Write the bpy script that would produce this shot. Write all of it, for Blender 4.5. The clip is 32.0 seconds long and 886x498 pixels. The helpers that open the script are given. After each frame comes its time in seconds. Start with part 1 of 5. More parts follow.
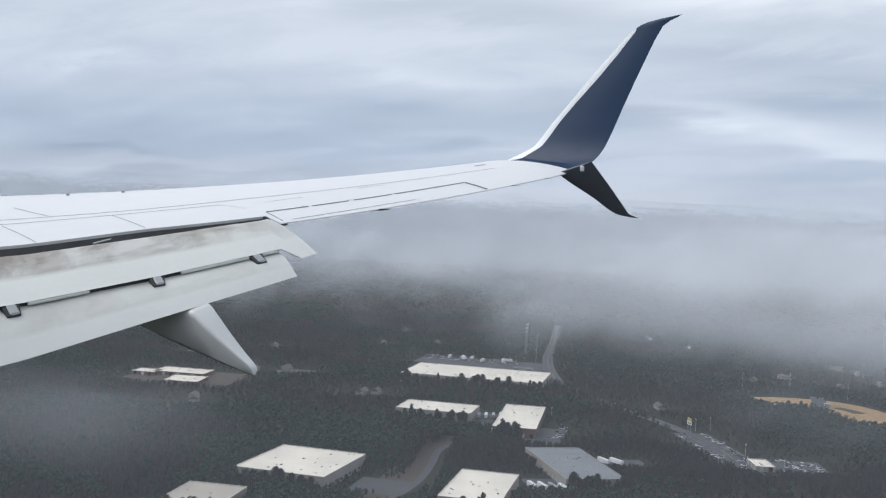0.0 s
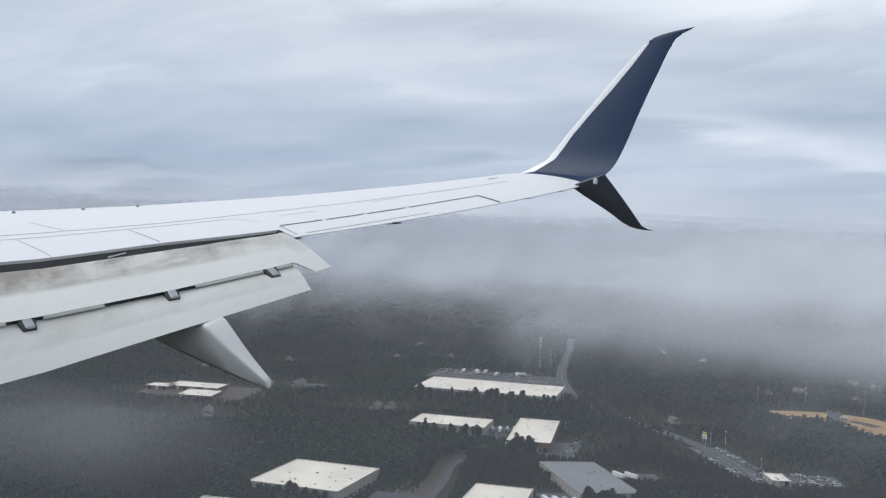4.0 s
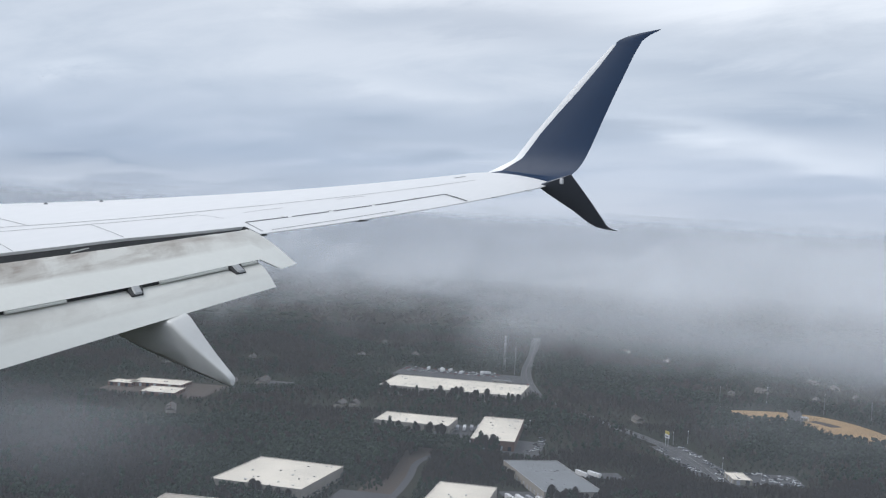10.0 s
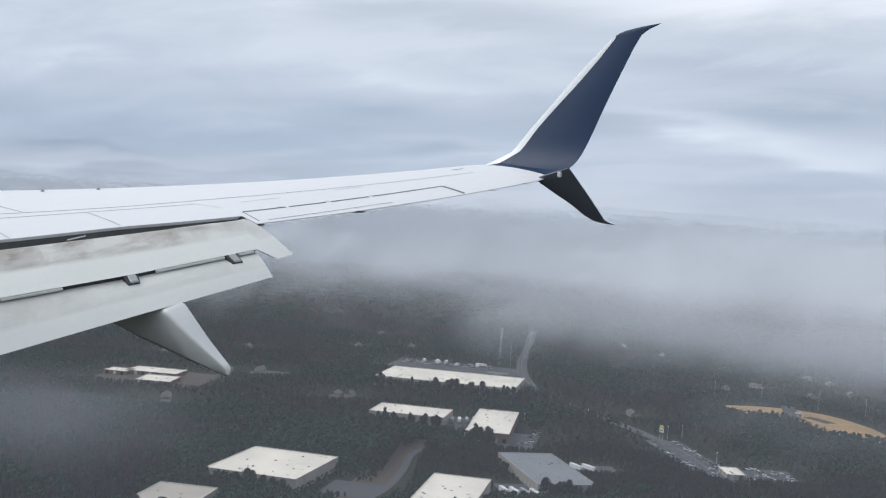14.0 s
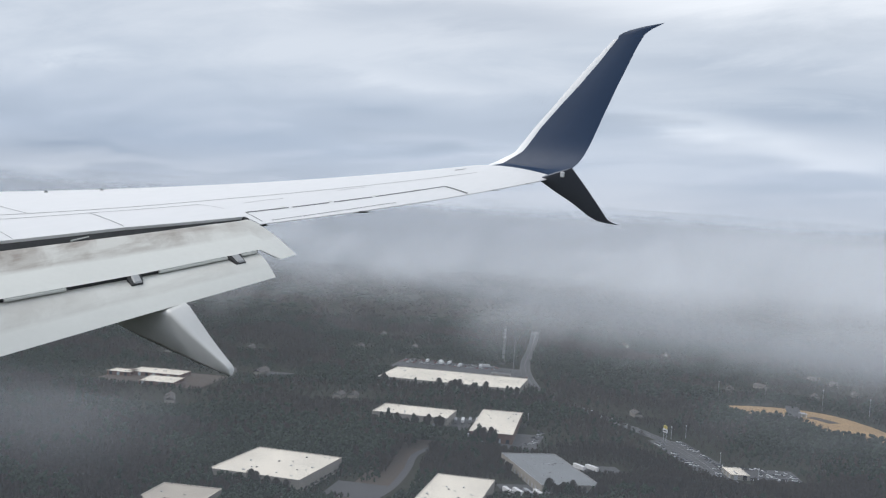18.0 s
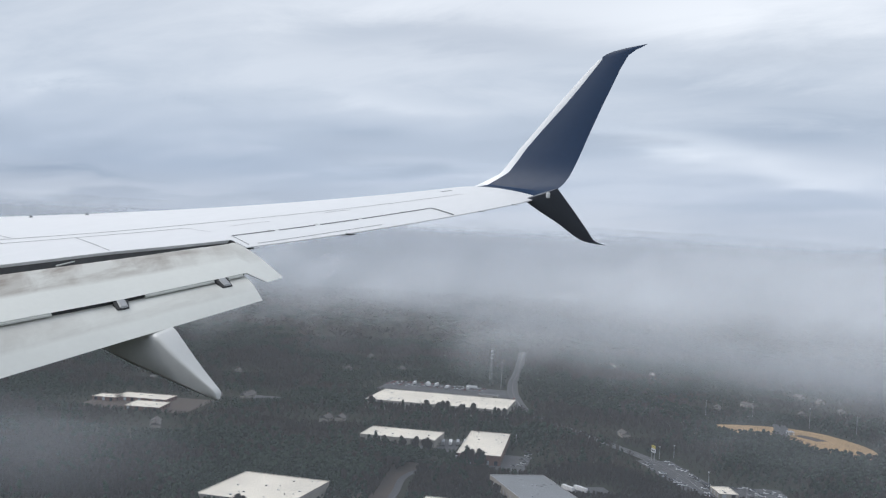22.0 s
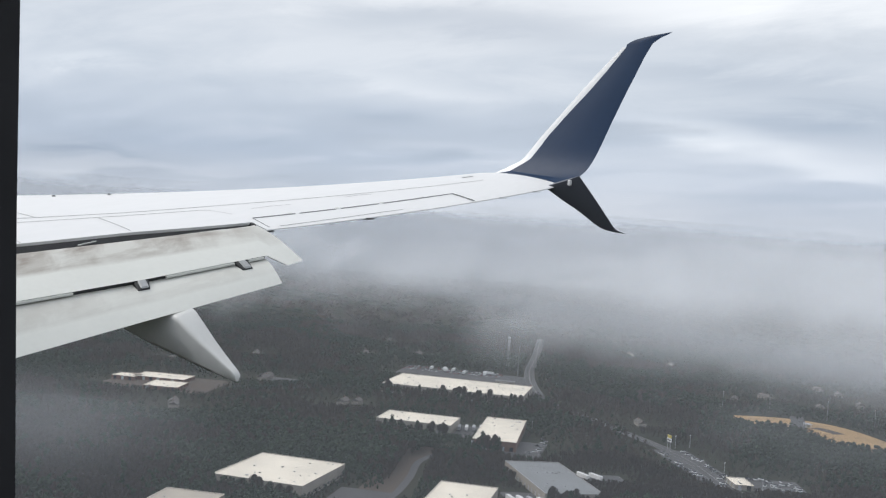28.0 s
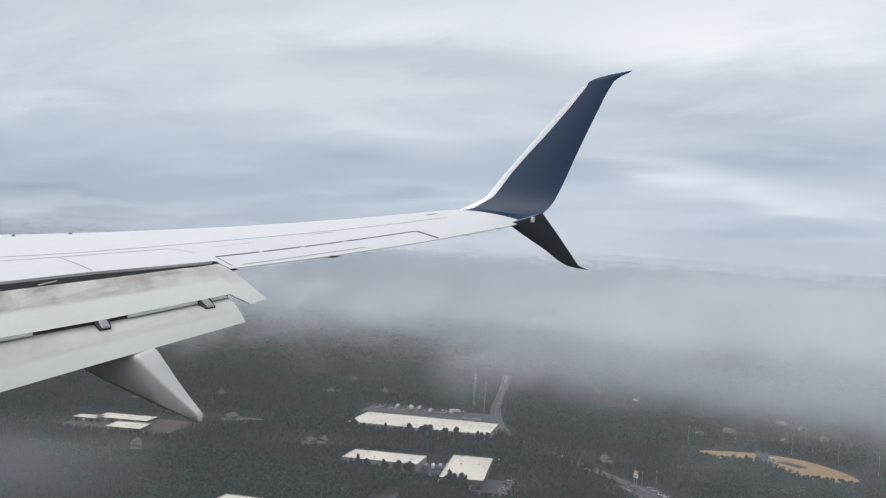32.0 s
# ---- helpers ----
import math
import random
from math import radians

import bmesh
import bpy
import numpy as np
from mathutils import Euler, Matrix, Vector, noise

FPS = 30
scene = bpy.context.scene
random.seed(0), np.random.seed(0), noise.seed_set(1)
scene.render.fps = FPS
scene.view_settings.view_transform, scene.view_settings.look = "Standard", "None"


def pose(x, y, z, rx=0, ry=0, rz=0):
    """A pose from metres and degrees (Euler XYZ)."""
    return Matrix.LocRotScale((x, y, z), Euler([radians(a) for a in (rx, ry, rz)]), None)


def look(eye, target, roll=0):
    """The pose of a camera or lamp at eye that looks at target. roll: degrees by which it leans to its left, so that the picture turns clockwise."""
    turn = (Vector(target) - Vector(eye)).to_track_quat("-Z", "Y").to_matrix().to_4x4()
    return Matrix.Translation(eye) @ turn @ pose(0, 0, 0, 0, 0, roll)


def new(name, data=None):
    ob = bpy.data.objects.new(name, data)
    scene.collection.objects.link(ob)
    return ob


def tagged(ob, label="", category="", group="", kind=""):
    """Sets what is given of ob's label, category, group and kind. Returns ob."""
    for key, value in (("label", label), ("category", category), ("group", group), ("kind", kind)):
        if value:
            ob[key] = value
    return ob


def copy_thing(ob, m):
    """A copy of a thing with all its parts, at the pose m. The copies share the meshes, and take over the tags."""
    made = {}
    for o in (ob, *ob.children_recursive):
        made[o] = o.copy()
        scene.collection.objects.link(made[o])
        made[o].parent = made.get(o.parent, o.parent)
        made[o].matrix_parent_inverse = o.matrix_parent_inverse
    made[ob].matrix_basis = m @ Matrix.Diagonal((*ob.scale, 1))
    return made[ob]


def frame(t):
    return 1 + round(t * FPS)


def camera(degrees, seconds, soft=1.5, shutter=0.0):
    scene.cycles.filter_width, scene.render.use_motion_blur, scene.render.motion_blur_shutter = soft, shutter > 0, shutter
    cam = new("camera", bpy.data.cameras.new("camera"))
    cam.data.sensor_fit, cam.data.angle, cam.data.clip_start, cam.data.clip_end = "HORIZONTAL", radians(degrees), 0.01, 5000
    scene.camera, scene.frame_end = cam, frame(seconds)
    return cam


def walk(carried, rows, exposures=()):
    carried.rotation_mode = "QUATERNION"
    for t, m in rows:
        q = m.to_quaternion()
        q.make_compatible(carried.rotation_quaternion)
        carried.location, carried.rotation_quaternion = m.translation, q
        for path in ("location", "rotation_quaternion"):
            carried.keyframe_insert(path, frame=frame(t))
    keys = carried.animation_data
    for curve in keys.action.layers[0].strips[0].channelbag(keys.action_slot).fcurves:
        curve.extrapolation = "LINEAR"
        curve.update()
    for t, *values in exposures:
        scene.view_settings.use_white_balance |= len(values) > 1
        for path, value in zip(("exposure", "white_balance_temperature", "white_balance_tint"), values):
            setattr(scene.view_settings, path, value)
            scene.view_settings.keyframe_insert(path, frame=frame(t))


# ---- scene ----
HC = 175.0   # height of the eye over the ground
cam = camera(44.0, 32.0, 1.2)
# ---- path: seconds, place, turn ----
PATH = [
    (0.0, 0.010, 0.003, 175.009, 88.444, -3.015, -55.690),
    (0.5, 0.002, 0.004, 175.005, 88.686, -2.892, -55.687),
    (1.0, -0.002, -0.0045, 175.004, 88.934, -2.237, -55.160),
    (1.5, 0.000, -0.0052, 175.006, 88.995, -2.012, -54.773),
    (2.0, 0.000, -0.0042, 175.000, 88.873, -1.996, -54.388),
    (2.5, 0.007, 0.0028, 175.009, 88.566, -2.347, -54.386),
    (4.5, 0.000, -0.0015, 174.999, 89.245, -2.931, -55.034),
    (5.0, 0.003, -0.0034, 175.002, 89.323, -2.578, -54.370),
    (5.5, -0.009, -0.0192, 174.999, 89.503, -2.756, -54.686),
    (6.0, 0.002, 0.001, 175.006, 89.277, -2.901, -55.395),
    (6.5, -0.004, -0.0038, 174.999, 89.126, -3.161, -55.411),
    (7.0, 0.000, 0.0048, 175.000, 89.369, -3.352, -55.182),
    (7.5, 0.004, -0.000, 175.001, 89.404, -3.341, -55.361),
    (8.0, -0.000, -0.000, 175.000, 89.532, -3.717, -56.040),
    (8.5, -0.002, 0.001, 175.001, 89.463, -3.612, -56.728),
    (9.0, -0.003, -0.001, 174.998, 89.502, -3.319, -56.620),
    (9.5, 0.005, 0.000, 175.003, 89.132, -3.246, -56.628),
    (10.0, 0.000, -0.000, 175.002, 89.136, -3.405, -56.763),
    (10.5, -0.001, -0.005, 174.997, 89.275, -3.341, -56.855),
    (11.0, -0.003, 0.0153, 174.997, 89.976, -3.359, -56.834),
    (11.5, -0.001, -0.000, 175.000, 90.332, -3.639, -56.938),
    (12.0, -0.008, 0.001, 175.000, 90.466, -3.799, -57.133),
    (12.5, -0.004, 0.000, 175.001, 90.799, -3.775, -57.267),
    (13.0, -0.009, -0.002, 174.997, 90.455, -3.854, -57.261),
    (13.5, -0.004, -0.001, 175.000, 89.534, -3.887, -57.216),
    (14.0, 0.002, 0.000, 175.003, 88.721, -4.065, -56.908),
    (14.5, 0.012, 0.000, 175.005, 88.277, -4.237, -56.769),
    (16.5, 0.003, 0.001, 175.001, 88.764, -3.874, -56.697),
    (17.0, 0.000, -0.002, 175.000, 88.182, -3.950, -56.704),
    (17.5, 0.003, -0.002, 175.001, 88.300, -4.023, -56.646),
    (18.0, 0.001, -0.003, 174.997, 88.742, -3.966, -56.745),
    (18.5, -0.000, -0.002, 175.000, 89.056, -3.855, -56.689),
    (19.0, -0.000, 0.0217, 174.999, 89.559, -3.990, -57.014),
    (19.5, -0.003, -0.003, 175.000, 89.431, -4.111, -57.306),
    (20.0, -0.000, -0.004, 174.998, 89.396, -4.924, -57.353),
    (20.5, 0.005, -0.003, 175.002, 88.672, -4.887, -57.192),
    (21.0, 0.009, -0.001, 175.001, 88.505, -4.816, -57.404),
    (21.5, 0.010, 0.000, 175.002, 88.973, -3.880, -57.780),
    (22.0, -0.008, 0.000, 174.997, 89.914, -3.462, -57.476),
    (22.5, -0.005, 0.000, 174.999, 89.626, -3.328, -57.218),
    (23.0, 0.012, -0.000, 175.004, 89.053, -3.787, -57.327),
    (23.5, 0.001, -0.000, 175.001, 88.935, -4.108, -57.229),
    (24.0, 0.003, -0.001, 175.003, 89.184, -4.267, -57.251),
    (24.5, -0.008, 0.000, 174.999, 89.485, -4.110, -57.174),
    (26.5, -0.003, -0.000, 175.000, 88.712, -4.054, -56.609),
    (27.0, 0.006, 0.001, 175.005, 88.281, -4.339, -56.578),
    (27.5, -0.003, 0.0166, 175.002, 88.429, -4.202, -56.360),
    (28.0, 0.000, 0.0216, 174.999, 89.090, -4.433, -56.468),
    (28.5, -0.006, -0.0011, 175.000, 89.611, -4.928, -56.112),
    (29.0, 0.003, -0.001, 175.001, 89.256, -4.450, -56.319),
    (29.5, 0.002, 0.000, 174.998, 88.999, -4.872, -58.292),
    (30.0, 0.016, -0.001, 175.003, 87.930, -4.899, -58.518),
    (30.5, 0.015, 0.000, 175.005, 87.464, -4.898, -57.561),
    (31.0, 0.010, -0.001, 175.004, 88.402, -3.867, -57.723),
    (31.5, 0.006, 0.000, 175.004, 89.534, -3.156, -57.898),
    (32.0, -0.005, 0.001, 175.000, 91.172, -4.052, -58.291),
]

walk(cam, [(t, pose(x, y, z, a, b, c)) for t, x, y, z, a, b, c in PATH],
     exposures=[(0.0, 0.11, 6450, 10), (1.0, 0.02, 6450, 10), (2.5, 0.08, 6450, 10), (6.0, 0.06, 6450, 10), (11.0, 0.12, 6450, 10), (14.0, 0.09, 6450, 10), (17.0, 0.08, 6500, 10), (19.0, 0.16, 6650, 10), (20.5, 0.14, 6650, 10), (22.0, 0.1, 6500, 10), (24.5, 0.13, 6650, 10), (28.0, 0.2, 6800, 10), (31.0, 0.22, 6800, 10), (32.0, 0.06, 6750, 10)])

# many thin veils of mist lie behind one another
scene.cycles.transparent_max_bounces = 32

# ---- world and sun ----
SUN_EL, SUN_AZ = 48.0, 340.0


# single clouds of the layer
STREAKS = (  # azimuth, height, tilt in degrees; half length, half depth; lighter or darker
    (36.2, 12.2, 4.4, 0.125, 0.0216, 0.09),
    (32.1, 10.9, 1.7, 0.148, 0.0175, -0.17),
    (52.0, 7.0, 2.7, 0.037, 0.0062, 0.11),
    (35.6, 7.5, -3.4, 0.077, 0.0052, 0.05),
    (37.3, 5.6, 0.2, 0.043, 0.0077, -0.07),
    (34.4, 4.2, 4.9, 0.072, 0.0062, 0.08),
    (52.0, 2.5, 0.3, 0.055, 0.0041, -0.08),
    (50.7, 1.9, 2.8, 0.077, 0.0046, 0.09),
    (53.5, 0.6, 4.3, 0.043, 0.0046, 0.09),
    (45.6, 3.7, 4.7, 0.1, 0.0155, -0.05),
    (17.1, 12.6, 1.2, 0.157, 0.0387, 0.16),
    (17.8, 8.6, -0.9, 0.083, 0.0082, -0.07),
    (14.6, 6.7, -2.7, 0.092, 0.0175, -0.1),
    (19.8, 5.9, -7.7, 0.086, 0.0103, 0.15),
    (13.1, 4.6, -3.4, 0.059, 0.0072, 0.08),
    (15.5, 2.7, 3.1, 0.114, 0.0175, -0.06),
)


def sky():
    w = bpy.data.worlds.new("sky")
    scene.world = w
    w.use_nodes = True
    nt = w.node_tree
    nt.nodes.clear()
    N = lambda t, **kw: _node(nt, t, **kw)
    out = N("ShaderNodeOutputWorld")
    bg = N("ShaderNodeBackground")
    bg.inputs["Strength"].default_value = 1.0
    tc = N("ShaderNodeTexCoord")
    sep = N("ShaderNodeSeparateXYZ")
    nt.links.new(tc.outputs["Generated"], sep.inputs[0])
    up = _math(nt, "MAXIMUM", sep.outputs["Z"], 0.0)
    den = _math(nt, "ADD", up, 0.15)
    px = _math(nt, "DIVIDE", sep.outputs["X"], den)
    py = _math(nt, "DIVIDE", sep.outputs["Y"], den)
    comb = N("ShaderNodeCombineXYZ")
    nt.links.new(px, comb.inputs[0])
    nt.links.new(py, comb.inputs[1])
    mp = N("ShaderNodeMapping")
    mp.inputs["Rotation"].default_value = (0, 0, radians(-20))
    mp.inputs["Scale"].default_value = (1.0, 0.55, 1.0)
    nt.links.new(comb.outputs[0], mp.inputs[0])
    n1 = N("ShaderNodeTexNoise")
    n1.inputs["Scale"].default_value = 0.62
    n1.inputs["Detail"].default_value = 3.5
    n1.inputs["Roughness"].default_value = 0.5
    n1.inputs["Distortion"].default_value = 0.6
    nt.links.new(mp.outputs[0], n1.inputs["Vector"])
    n2 = N("ShaderNodeTexNoise")
    n2.inputs["Scale"].default_value = 2.6
    n2.inputs["Detail"].default_value = 8.0
    n2.inputs["Roughness"].default_value = 0.62
    n2.inputs["Distortion"].default_value = 0.4
    nt.links.new(mp.outputs[0], n2.inputs["Vector"])
    m = _math(nt, "ADD", _math(nt, "MULTIPLY", n1.outputs["Fac"], 0.64), _math(nt, "MULTIPLY", n2.outputs["Fac"], 0.36))
    cloud = N("ShaderNodeValToRGB")
    cr = cloud.color_ramp
    cr.elements[0].position, cr.elements[0].color = 0.38, (0.345, 0.405, 0.50, 1)
    cr.elements[1].position, cr.elements[1].color = 0.62, (0.74, 0.79, 0.87, 1)
    e = cr.elements.new(0.48)
    e.color = (0.47, 0.54, 0.645, 1)
    nt.links.new(m, cloud.inputs[0])
    # the layer thins to a blue-grey band low down and brightens overhead
    band = N("ShaderNodeValToRGB")
    br = band.color_ramp
    br.elements[0].position, br.elements[0].color = 0.0, (0.43, 0.47, 0.55, 1)
    br.elements[1].position, br.elements[1].color = 0.30, (0.62, 0.67, 0.75, 1)
    for p, c in ((0.02, (0.40, 0.46, 0.57, 1)), (0.06, (0.38, 0.465, 0.61, 1)), (0.13, (0.49, 0.56, 0.665, 1)), (0.2, (0.58, 0.635, 0.715, 1))):
        el = br.elements.new(p)
        el.color = c
    nt.links.new(up, band.inputs[0])
    mix = N("ShaderNodeMix", data_type="RGBA")
    mix.inputs["Factor"].default_value = 0.43
    nt.links.new(band.outputs[0], mix.inputs["A"])
    nt.links.new(cloud.outputs[0], mix.inputs["B"])
    total = None
    wob = _math(nt, "MULTIPLY", _math(nt, "SUBTRACT", n2.outputs["Fac"], 0.5), 0.05)
    for row in STREAKS:
        dots = []
        az, el, tilt = (radians(v) for v in row[:3])
        mid = Vector((math.cos(el) * math.cos(az), math.cos(el) * math.sin(az), math.sin(el)))
        right = Vector((math.sin(az), -math.cos(az), 0))
        raised = right.cross(mid)
        for axis in (mid, right * math.cos(tilt) + raised * math.sin(tilt), raised * math.cos(tilt) - right * math.sin(tilt)):
            v = N("ShaderNodeVectorMath")
            v.operation = "DOT_PRODUCT"
            nt.links.new(tc.outputs["Generated"], v.inputs[0])
            v.inputs[1].default_value = axis
            dots.append(v.outputs["Value"])
        u = _math(nt, "DIVIDE", dots[1], row[3])
        w = _math(nt, "DIVIDE", _math(nt, "ADD", dots[2], wob), row[4])
        e = _math(nt, "ADD", _math(nt, "POWER", _math(nt, "ABSOLUTE", u), 2.6), _math(nt, "MULTIPLY", w, w))
        g = _math(nt, "POWER", 2.718, _math(nt, "MULTIPLY", e, -1.0))
        g = _math(nt, "MULTIPLY", g, _math(nt, "GREATER_THAN", dots[0], 0.0))
        g = _math(nt, "MULTIPLY", g, _math(nt, "MULTIPLY", _math(nt, "ADD", n2.outputs["Fac"], 0.5), row[5] * 0.85))
        total = g if total is None else _math(nt, "ADD", total, g)
    tone = N("ShaderNodeVectorMath")
    tone.operation = "SCALE"
    tone.inputs[0].default_value = (1.03, 1.0, 0.93)
    nt.links.new(total, tone.inputs["Scale"])
    shaped = N("ShaderNodeVectorMath")
    nt.links.new(mix.outputs["Result"], shaped.inputs[0])
    nt.links.new(tone.outputs[0], shaped.inputs[1])
    # a little of the clear sky's own colour comes through
    ns = N("ShaderNodeTexSky", sky_type="NISHITA", sun_disc=False)
    ns.sun_elevation, ns.sun_rotation = radians(SUN_EL), radians(SUN_AZ)
    add = N("ShaderNodeMix", data_type="RGBA", blend_type="ADD")
    add.inputs["Factor"].default_value = 0.004
    nt.links.new(shaped.outputs[0], add.inputs["A"])
    nt.links.new(ns.outputs[0], add.inputs["B"])
    nt.links.new(add.outputs["Result"], bg.inputs["Color"])
    nt.links.new(bg.outputs[0], out.inputs[0])


def _node(nt, kind, **kw):
    n = nt.nodes.new(kind)
    if "data_type" in kw:
        n.data_type = kw["data_type"]
    if "blend_type" in kw:
        n.blend_type = kw["blend_type"]
    if "sky_type" in kw:
        n.sky_type = kw["sky_type"]
    if "sun_disc" in kw:
        n.sun_disc = kw["sun_disc"]
    return n


def _math(nt, op, a, b=0.0, clamp=False):
    n = nt.nodes.new("ShaderNodeMath")
    n.operation = op
    n.use_clamp = clamp
    for i, v in enumerate((a, b)):
        if isinstance(v, (int, float)):
            n.inputs[i].default_value = v
        else:
            nt.links.new(v, n.inputs[i])
    return n.outputs[0]


sky()
sun = new("sun", bpy.data.lights.new("sun", "SUN"))
sun.data.energy, sun.data.angle, sun.data.color = 1.5, radians(30), (1.0, 0.97, 0.93)
_a, _e = radians(90 - SUN_AZ), radians(SUN_EL)
sun.matrix_world = look((math.cos(_a) * math.cos(_e), math.sin(_a) * math.cos(_e), math.sin(_e)), (0, 0, 0))


# ---- materials ----
def material(name, base, second=None, rough=0.6, metal=0.0, scale=3.0, fine=40.0, mixing=0.5, bump=0.0, spread=0.0, stretch=(1, 1, 1), coords="Object", spec=0.5):
    """Two colours mixed by broad and fine noise, with fine relief. spread: how much each piece differs."""
    mt = bpy.data.materials.new(name)
    mt.use_nodes = True
    nt = mt.node_tree
    b = nt.nodes["Principled BSDF"]
    second = second or tuple(c * 0.8 for c in base)
    tc = _node(nt, "ShaderNodeTexCoord")
    mp = _node(nt, "ShaderNodeMapping")
    mp.inputs["Scale"].default_value = stretch
    nt.links.new(tc.outputs[coords], mp.inputs[0])
    a = _node(nt, "ShaderNodeTexNoise")
    a.inputs["Scale"].default_value, a.inputs["Detail"].default_value = scale, 4
    f = _node(nt, "ShaderNodeTexNoise")
    f.inputs["Scale"].default_value, f.inputs["Detail"].default_value = fine, 3
    for n in (a, f):
        nt.links.new(mp.outputs[0], n.inputs["Vector"])
    v = _math(nt, "ADD", _math(nt, "MULTIPLY", a.outputs["Fac"], 1.3), _math(nt, "MULTIPLY", f.outputs["Fac"], 0.7))
    v = _math(nt, "SUBTRACT", v, 1.0 - mixing)
    v = _math(nt, "MULTIPLY", v, 1.0, clamp=True)
    mx = _node(nt, "ShaderNodeMix", data_type="RGBA")
    mx.inputs["A"].default_value, mx.inputs["B"].default_value = (*base, 1), (*second, 1)
    nt.links.new(v, mx.inputs["Factor"])
    col = mx.outputs["Result"]
    if spread:
        g = _node(nt, "ShaderNodeNewGeometry")
        o = _node(nt, "ShaderNodeObjectInfo")
        r = _math(nt, "ADD", _math(nt, "MULTIPLY", g.outputs["Random Per Island"], spread), _math(nt, "MULTIPLY", o.outputs["Random"], spread * 0.5))
        hs = _node(nt, "ShaderNodeHueSaturation")
        nt.links.new(_math(nt, "ADD", r, 1.0 - 0.75 * spread), hs.inputs["Value"])
        nt.links.new(col, hs.inputs["Color"])
        col = hs.outputs[0]
    nt.links.new(col, b.inputs["Base Color"])
    b.inputs["Metallic"].default_value = metal
    b.inputs["Specular IOR Level"].default_value = spec
    ro = _math(nt, "ADD", _math(nt, "MULTIPLY", f.outputs["Fac"], 0.16), rough - 0.08)
    nt.links.new(ro, b.inputs["Roughness"])
    if bump:
        bp = _node(nt, "ShaderNodeBump")
        bp.inputs["Strength"].default_value, bp.inputs["Distance"].default_value = 0.5, bump
        nt.links.new(f.outputs["Fac"], bp.inputs["Height"])
        nt.links.new(bp.outputs[0], b.inputs["Normal"])
    return mt


def stained_flap(name="flap_paint_stained", edge_at=0.52, strength=1.0):
    """Grey-white paint; brown soot in blotches and chordwise smears over the front, clean behind a straight edge."""
    mt = material(name, (0.75, 0.76, 0.715), (0.67, 0.68, 0.64), 0.42, 0, 0.8, 14, 0.4)
    nt = mt.node_tree
    b = nt.nodes["Principled BSDF"]
    src = b.inputs["Base Color"].links[0].from_socket
    uv = _node(nt, "ShaderNodeAttribute")
    uv.attribute_name = "run"
    sep = _node(nt, "ShaderNodeSeparateXYZ")
    nt.links.new(uv.outputs["Vector"], sep.inputs[0])
    got = []
    for sx, sy, sc, det, dist in ((1.0, 1.6, 1.2, 6, 0.35), (2.5, 0.9, 1.0, 5, 0.4), (1.0, 1.0, 0.7, 2, 0.0)):
        mp = _node(nt, "ShaderNodeMapping")
        mp.inputs["Scale"].default_value = (sx, sy, 1)
        nt.links.new(uv.outputs["Vector"], mp.inputs[0])
        n = _node(nt, "ShaderNodeTexNoise")
        n.inputs["Scale"].default_value, n.inputs["Detail"].default_value, n.inputs["Distortion"].default_value = sc, det, dist
        n.inputs["Roughness"].default_value = 0.6
        nt.links.new(mp.outputs[0], n.inputs["Vector"])
        got.append(n.outputs["Fac"])

    def span(src_, a0, a1, b0, b1):
        r = _node(nt, "ShaderNodeMapRange")
        for i, v in ((1, a0), (2, a1), (3, b0), (4, b1)):
            r.inputs[i].default_value = v
        nt.links.new(src_, r.inputs[0])
        return r.outputs[0]

    wave = _math(nt, "ADD", sep.outputs["Y"], _math(nt, "MULTIPLY", _math(nt, "SUBTRACT", got[0], 0.5), 0.12))
    edge = span(wave, edge_at + 0.1, edge_at, 0.0, strength)
    blot = _math(nt, "ADD", span(got[0], 0.42, 0.58, 0.0, 0.5), span(got[1], 0.44, 0.62, 0.0, 0.4))
    blot = _math(nt, "ADD", blot, 0.3)
    fade = span(sep.outputs["X"], 10.3, 9.0, 0.35, 1.0)
    front = span(sep.outputs["Y"], 0.0, 0.5, 1.1, 0.7)
    k = _math(nt, "MULTIPLY", _math(nt, "MULTIPLY", edge, blot), _math(nt, "MULTIPLY", fade, front), clamp=True)
    mx = _node(nt, "ShaderNodeMix", data_type="RGBA")
    mx.inputs["B"].default_value = (0.27, 0.235, 0.20, 1)
    nt.links.new(k, mx.inputs["Factor"])
    nt.links.new(src, mx.inputs["A"])
    nt.links.new(mx.outputs["Result"], b.inputs["Base Color"])
    return mt


FRONT_TURN = 18.8


